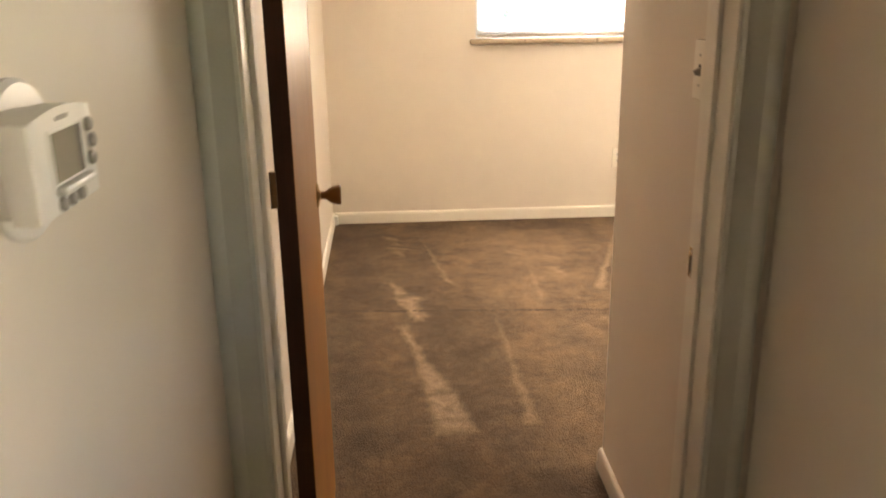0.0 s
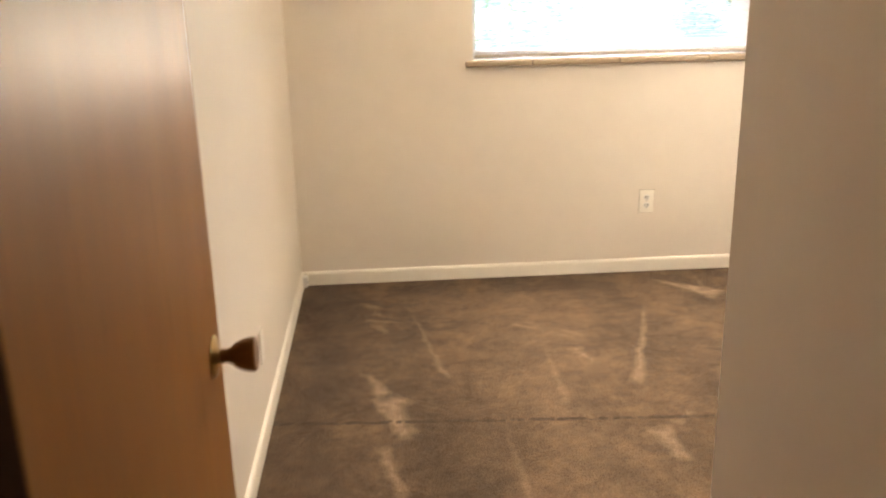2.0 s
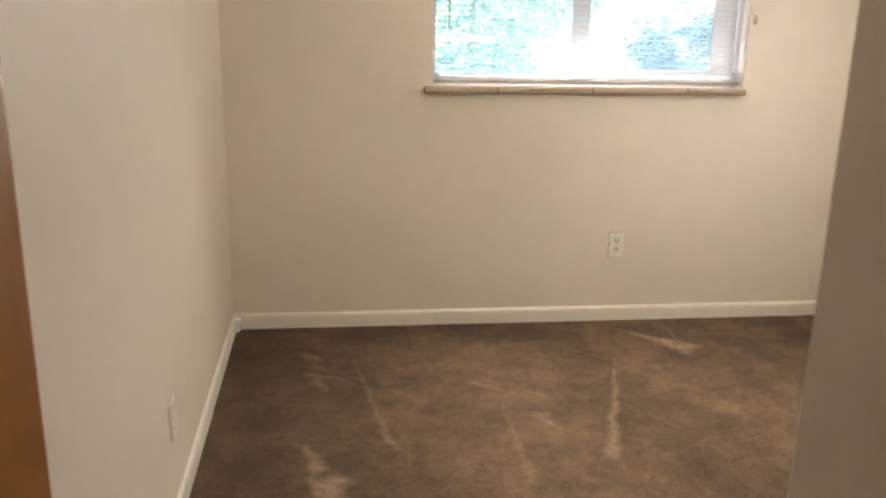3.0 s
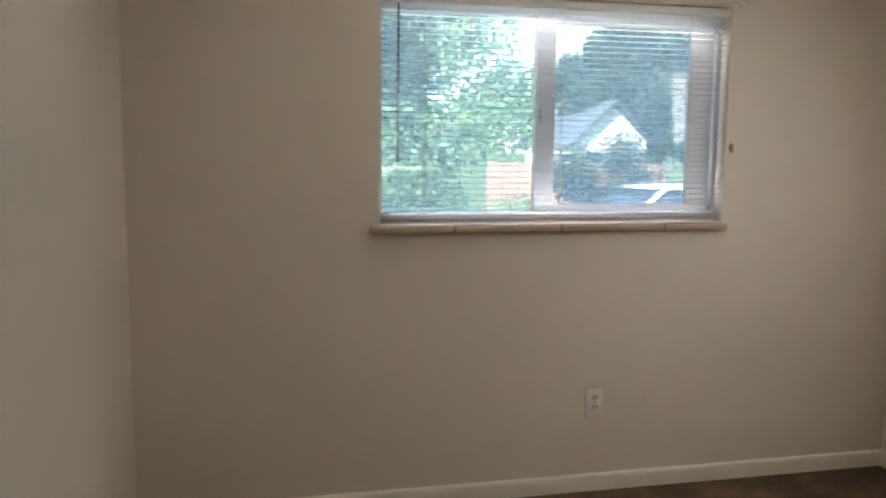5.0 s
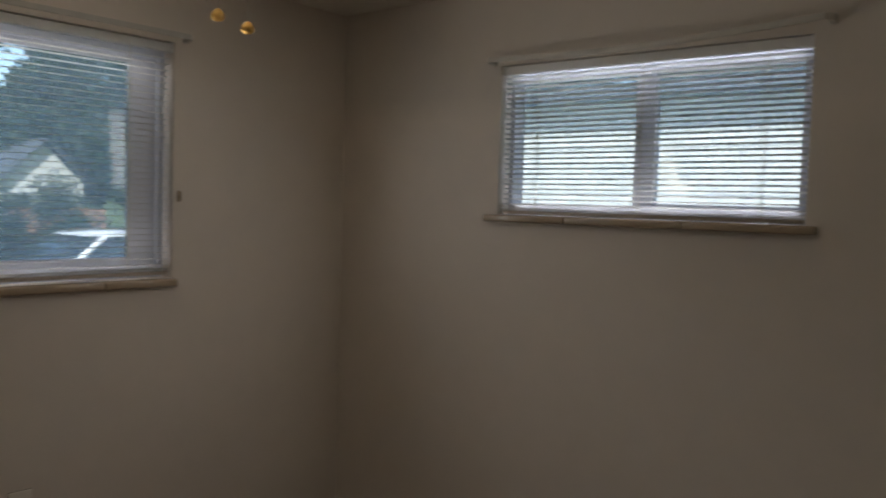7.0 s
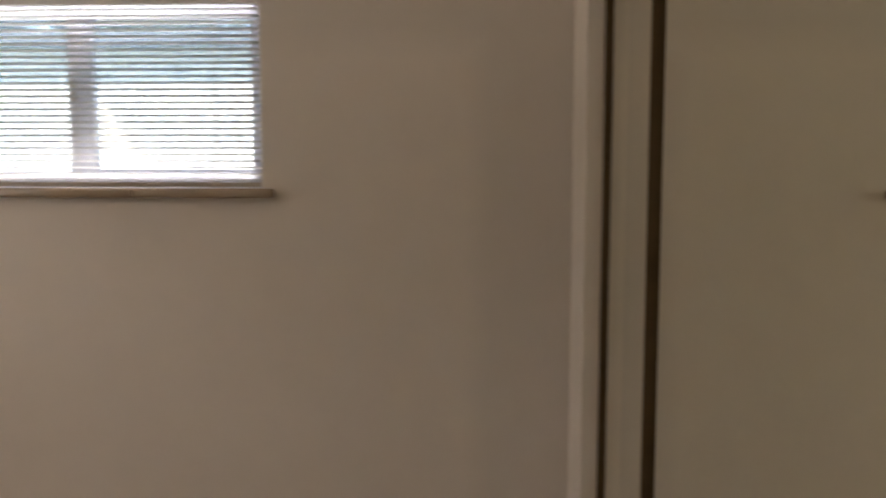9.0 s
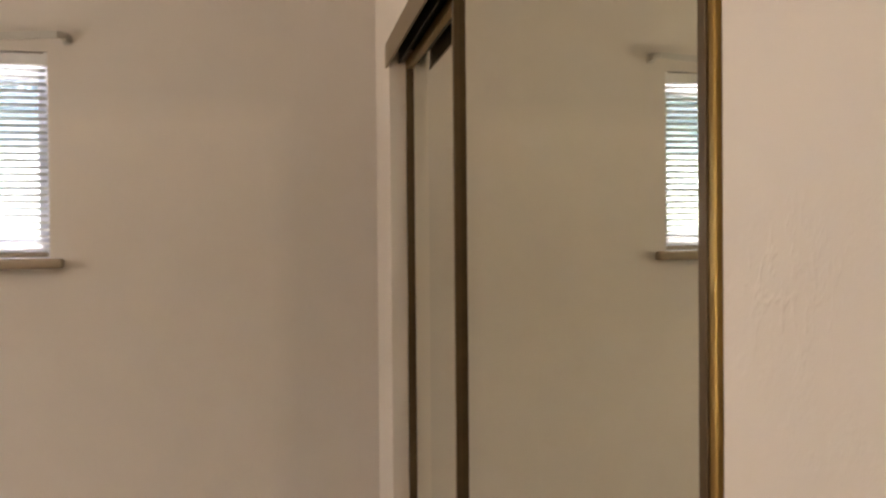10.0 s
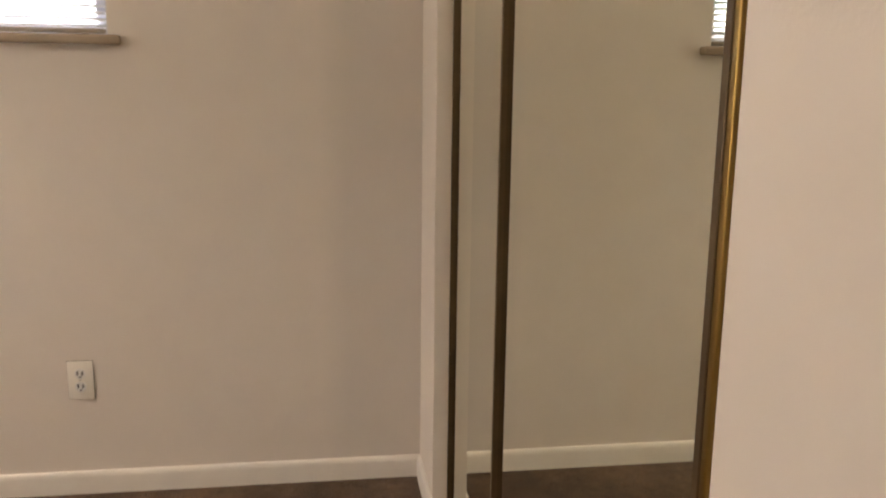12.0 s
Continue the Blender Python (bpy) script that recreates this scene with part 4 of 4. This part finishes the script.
def leaf_cloud(rnd, blobs, count, size, flat=0.6):
    """Many small leaf quads scattered through overlapping clumps; denser near each clump's skin."""
    vs, fs = [], []
    for _ in range(count):
        c, r = blobs[rnd.randrange(len(blobs))]
        d = Vector((rnd.gauss(0, 1), rnd.gauss(0, 1), rnd.gauss(0, 0.85))).normalized()
        p = Vector(c) + d * r * (rnd.random() ** 0.45)
        n = (d + Vector((rnd.uniform(-1, 1), rnd.uniform(-1, 1), rnd.uniform(-0.3, 1.2)))).normalized()
        a = n.orthogonal().normalized()
        a.rotate(Matrix.Rotation(rnd.uniform(0, 6.28), 3, n))
        b = n.cross(a)
        s = size * rnd.uniform(0.6, 1.3)
        k = len(vs)
        vs += [p - a * s, p - b * s * flat * 0.9 + n * s * 0.2, p + a * s, p + b * s * flat * 0.9 + n * s * 0.2]
        fs.append((k, k + 1, k + 2, k + 3))
    me = bpy.data.meshes.new("crown")
    me.from_pydata(vs, [], fs)
    return me


def tree(at, height, trunk_r, blobs, count, size, leaf, label, seed, category="tree"):
    rnd = random.Random(seed)
    t = thing("tree" if category == "tree" else "bush", label, category, at=Matrix.Translation(at))
    bm = bmesh.new()
    fork = height * 0.35
    add_tube(bm, (0, 0, 0), (0.03, 0.02, fork), trunk_r, trunk_r * 0.75, 10)
    add_tube(bm, (0.03, 0.02, fork - 0.03), (0.05, -0.03, height * 0.85), trunk_r * 0.74, trunk_r * 0.2, 8)
    for c, r in blobs:
        z = fork * rnd.uniform(0.8, 1.2)
        mid = Vector((c[0] * 0.45, c[1] * 0.45, z + (c[2] - z) * 0.6))
        add_tube(bm, (0.03, 0.02, z * 0.9), mid, trunk_r * 0.45, trunk_r * 0.28, 7)
        add_tube(bm, mid, c, trunk_r * 0.28, trunk_r * 0.08, 6)
    part("trunk", bm, BARK, t, smooth=True)
    me = leaf_cloud(rnd, blobs, count, size)
    me.materials.append(leaf)
    crown = new("crown", me)
    crown.parent = t
    crown["kind"] = "stuff"
    return t


rnd = random.Random(11)
blobs = []
for k in range(75):
    a, q = rnd.uniform(0, 6.28), rnd.uniform(0.2, 1.9)
    z = 0.3 + 4.2 * k / 75
    q *= 1.0 if z < 3 else 0.7
    blobs.append(((q * math.cos(a), q * math.sin(a) * 0.8, z), rnd.uniform(0.38, 0.62)))
tree((1.05, 9.2, GZ), 4.4, 0.09, blobs, 100000, 0.036, LEAF1, "leafy light green tree close to the window", 3)
rnd = random.Random(12)
blobs = [((rnd.uniform(-3.0, 3.4), rnd.uniform(-2, 2), rnd.uniform(2.2, 9.5)), rnd.uniform(0.8, 1.5)) for k in range(34)]
tree((18.2, 38.5, GZ), 10.0, 0.3, blobs, 14000, 0.22, LEAF2, "tall dark green shade tree behind the house", 4)
rnd = random.Random(15)
blobs = [((rnd.uniform(-2.4, 2.4), rnd.uniform(-2, 2), rnd.uniform(2.0, 7.6)), rnd.uniform(0.8, 1.4)) for k in range(36)]
tree((18.9, 31.6, GZ), 8.0, 0.25, blobs, 17000, 0.18, LEAF2, "broad dark green tree beyond the parked car", 6)
rnd = random.Random(13)
blobs = [((rnd.uniform(-1.0, 0.8), rnd.uniform(-0.5, 0.5), rnd.uniform(0.3, 2.0)), rnd.uniform(0.3, 0.5)) for k in range(26)]
tree((6.25, 14.9, GZ), 1.9, 0.05, blobs, 13000, 0.05, LEAF2, "dense dark green bush in front of the fence", 5, "bush")
rnd = random.Random(14)
for q, (x, y, s) in enumerate(((-9, 44, 1.0), (-2, 50, 1.2), (27, 46, 1.3), (34, 40, 1.1))):
    blobs = [((rnd.uniform(-3, 3), rnd.uniform(-2, 2), rnd.uniform(1.5, 5.0)), rnd.uniform(1.0, 1.7)) for k in range(14)]
    tree((x, y, GZ), 5.5 * s, 0.25, blobs, 3500, 0.28, LEAF2, "far dark green street tree", 20 + q)


def board_fence():
    t = thing("board_fence", "reddish cedar board fence along the driveway", "fence", at=pose(4.5, 16.3, GZ, 0, 0, -7))
    me = bpy.data.meshes.new("fence_board")
    bm = bmesh.new()
    add_box(bm, 0, -0.01, 0.04, 0.138, 0.01, 1.74, bev=0.004, seg=1)
    bm.to_mesh(me)
    bm.free()
    me.materials.append(FENCEW)
    for k in range(24):
        b = new("fence_board", me)
        b.parent = t
        b.matrix_basis = pose(k * 0.146, 0, random.uniform(-0.012, 0.012), 0, random.uniform(-0.4, 0.4), 0)
    for z in (0.35, 1.40):
        boxes("fence_rail", FENCEW, t, (0, 0.012, z, 3.5, 0.05, z + 0.09))
    for x in range(0, 4, 1):
        boxes("fence_post", FENCEW, t, (x, 0.05, 0, x + 0.09, 0.14, 1.78))


board_fence()


def neighbour_house():
    """Gable end towards +x in its own frame; the long roof side towards -y."""
    t = thing("neighbour_house", "white gabled house with a grey shingle roof across the street", "house", at=pose(15.9, 36.2, GZ, 0, 0, -72))
    L, W, H, R = 3.4, 4.4, 2.5, 1.75
    boxes("wall", SIDING, t, (-L, -W / 2, 0, 0, W / 2, H))
    bm = bmesh.new()
    a = [bm.verts.new(p) for p in ((0, -W / 2, H), (0, W / 2, H), (0, 0, H + R - 0.15))]
    b = [bm.verts.new(p) for p in ((-L, -W / 2, H), (-L, W / 2, H), (-L, 0, H + R - 0.15))]
    bm.faces.new(a)
    bm.faces.new(b[::-1])
    for i in range(3):
        j = (i + 1) % 3
        bm.faces.new((a[i], b[i], b[j], a[j]))
    part("gable", bm, SIDING, t)
    for s in (-1, 1):
        bm = bmesh.new()
        n = 9
        for k in range(n):
            u0, u1 = k / n, (k + 1) / n
            yy0, yy1 = s * (W / 2 + 0.35) * (1 - u0), s * (W / 2 + 0.35) * (1 - u1)
            zz0, zz1 = H - 0.22 + (R + 0.22) * u0, H - 0.22 + (R + 0.22) * u1
            q = [bm.verts.new(p) for p in ((-L - 0.3, yy0, zz0 + 0.03), (0.35, yy0, zz0 + 0.03), (0.35, yy1, zz1), (-L - 0.3, yy1, zz1),
                                           (-L - 0.3, yy0, zz0 - 0.05), (0.35, yy0, zz0 - 0.05), (0.35, yy1, zz1 - 0.08), (-L - 0.3, yy1, zz1 - 0.08))]
            for f in ((0, 1, 2, 3), (7, 6, 5, 4), (0, 4, 5, 1), (1, 5, 6, 2), (2, 6, 7, 3), (3, 7, 4, 0)):
                bm.faces.new([q[i] for i in f])
        part("roof", bm, SHINGLE, t, "grey shingled roof slope")
    for y in (-1.0, 1.0):
        wd = boxes("window", VINYL, t, (0, y - 0.5, 1.0, 0.05, y + 0.5, 2.0), bev=0.01)
        boxes("pane", CARG, wd, (0.045, y - 0.43, 1.07, 0.06, y + 0.43, 1.93))
    boxes("trim_board", SIDING, t, (-L, -W / 2 - 0.03, H - 0.25, 0, -W / 2, H))


neighbour_house()


def car():
    """Nose towards +x in its own frame: a body up to the belt line, a glazed cabin, pillars and a roof over it."""
    t = thing("car", "white parked car with dark windows on the driveway", "car", at=pose(6.35, 13.1, GZ, 0, 0, 176))

    def loft(rows, mat, name, label=""):
        """Closed skin through rings of (x, half width, z) pairs, low ring first."""
        bm = bmesh.new()
        rings = [[bm.verts.new((x, s * y, z)) for s in (-1, 1) for x, y in (ring if s < 0 else ring[::-1])] for z, ring in rows]
        for a, b in zip(rings, rings[1:]):
            for k in range(len(a)):
                j = (k + 1) % len(a)
                bm.faces.new((a[k], a[j], b[j], b[k]))
        bm.faces.new(rings[0][::-1])
        bm.faces.new(rings[-1])
        return part(name, bm, mat, t, label, True)

    def outline(xr, xf, y):
        return [(xr, y * 0.86), (xr + 0.18, y), (0.0, y), (xf - 0.45, y), (xf, y * 0.72)]

    loft([(0.24, outline(-2.20, 2.18, 0.80)), (0.45, outline(-2.28, 2.30, 0.87)), (0.70, outline(-2.27, 2.27, 0.89)), (0.84, outline(-2.22, 2.14, 0.86)),
          (0.93, outline(-2.16, 1.60, 0.82)), (0.99, outline(-2.05, 1.10, 0.78))], CARP, "body")
    loft([(0.985, outline(-1.95, 1.08, 0.765)), (1.20, outline(-1.78, 0.72, 0.715)), (1.42, outline(-1.45, 0.32, 0.63))], CARG, "cabin_glass", "dark tinted windscreen and side windows")
    loft([(1.415, outline(-1.55, 0.42, 0.655)), (1.455, outline(-1.48, 0.34, 0.645)), (1.49, outline(-1.30, 0.16, 0.56))], CARP, "roof")
    for s in (-1, 1):
        for (xa, ya), (xb, yb), r in (((0.72, 0.79), (0.12, 0.655), 0.045), ((-0.35, 0.785), (-0.42, 0.655), 0.050), ((-1.20, 0.785), (-1.10, 0.655), 0.055), ((-1.80, 0.77), (-1.42, 0.63), 0.07)):
            bm = bmesh.new()
            add_tube(bm, (xa, s * ya, 0.97), (xb, s * yb, 1.43), r, r * 0.8, 8)
            part("pillar", bm, CARP, t, smooth=True)
        bm = bmesh.new()
        add_box(bm, 0.52, min(s * 0.80, s * 0.98), 0.98, 0.66, max(s * 0.80, s * 0.98), 1.09, bev=0.03)
        part("wing_mirror", bm, CARP, t, smooth=True)
        for x in (1.42, -1.42):
            bm = bmesh.new()
            add_tube(bm, (x, s * 0.70, 0.33), (x, s * 0.905, 0.33), 0.33, seg=24)
            wv = part("tyre", bm, TYRE, t, smooth=True)
            bm = bmesh.new()
            add_tube(bm, (x, s * 0.86, 0.33), (x, s * 0.912, 0.33), 0.21, seg=20)
            part("rim", bm, RIM, wv, smooth=True)
        boxes("headlight", RIM, t, (2.05, s * 0.62 - 0.14, 0.64, 2.24, s * 0.62 + 0.14, 0.76), bev=0.02)


car()


def side_yard():
    """What stands east of the house: a white wall of the next house under dark trees."""
    t = thing("garage", "sunlit white garage wall beside the house", "garage", at=pose(9.2, 4.6, GZ))
    boxes("wall", SIDING, t, (0, -8, 0, 4.0, 8, 3.3))
    bm = bmesh.new()
    add_box(bm, -0.35, -8.3, 3.3, 4.3, 8.3, 3.43)
    part("roof", bm, SHINGLE, t)
    for k in range(18):
        boxes("clapboard", SIDING, t, (-0.014, -8, 0.06 + k * 0.178, 0, 8, 0.06 + k * 0.178 + 0.165))


side_yard()
rnd = random.Random(31)
for q, (x, y) in enumerate(((16, 1.5), (17.5, 7.5), (17, 14))):
    blobs = [((rnd.uniform(-2.6, 2.6), rnd.uniform(-3.2, 3.2), rnd.uniform(2.4, 8.0)), rnd.uniform(1.0, 1.7)) for k in range(20)]
    tree((x, y, GZ), 7.5, 0.25, blobs, 6000, 0.2, LEAF2, "dark green tree behind the garage", 40 + q)
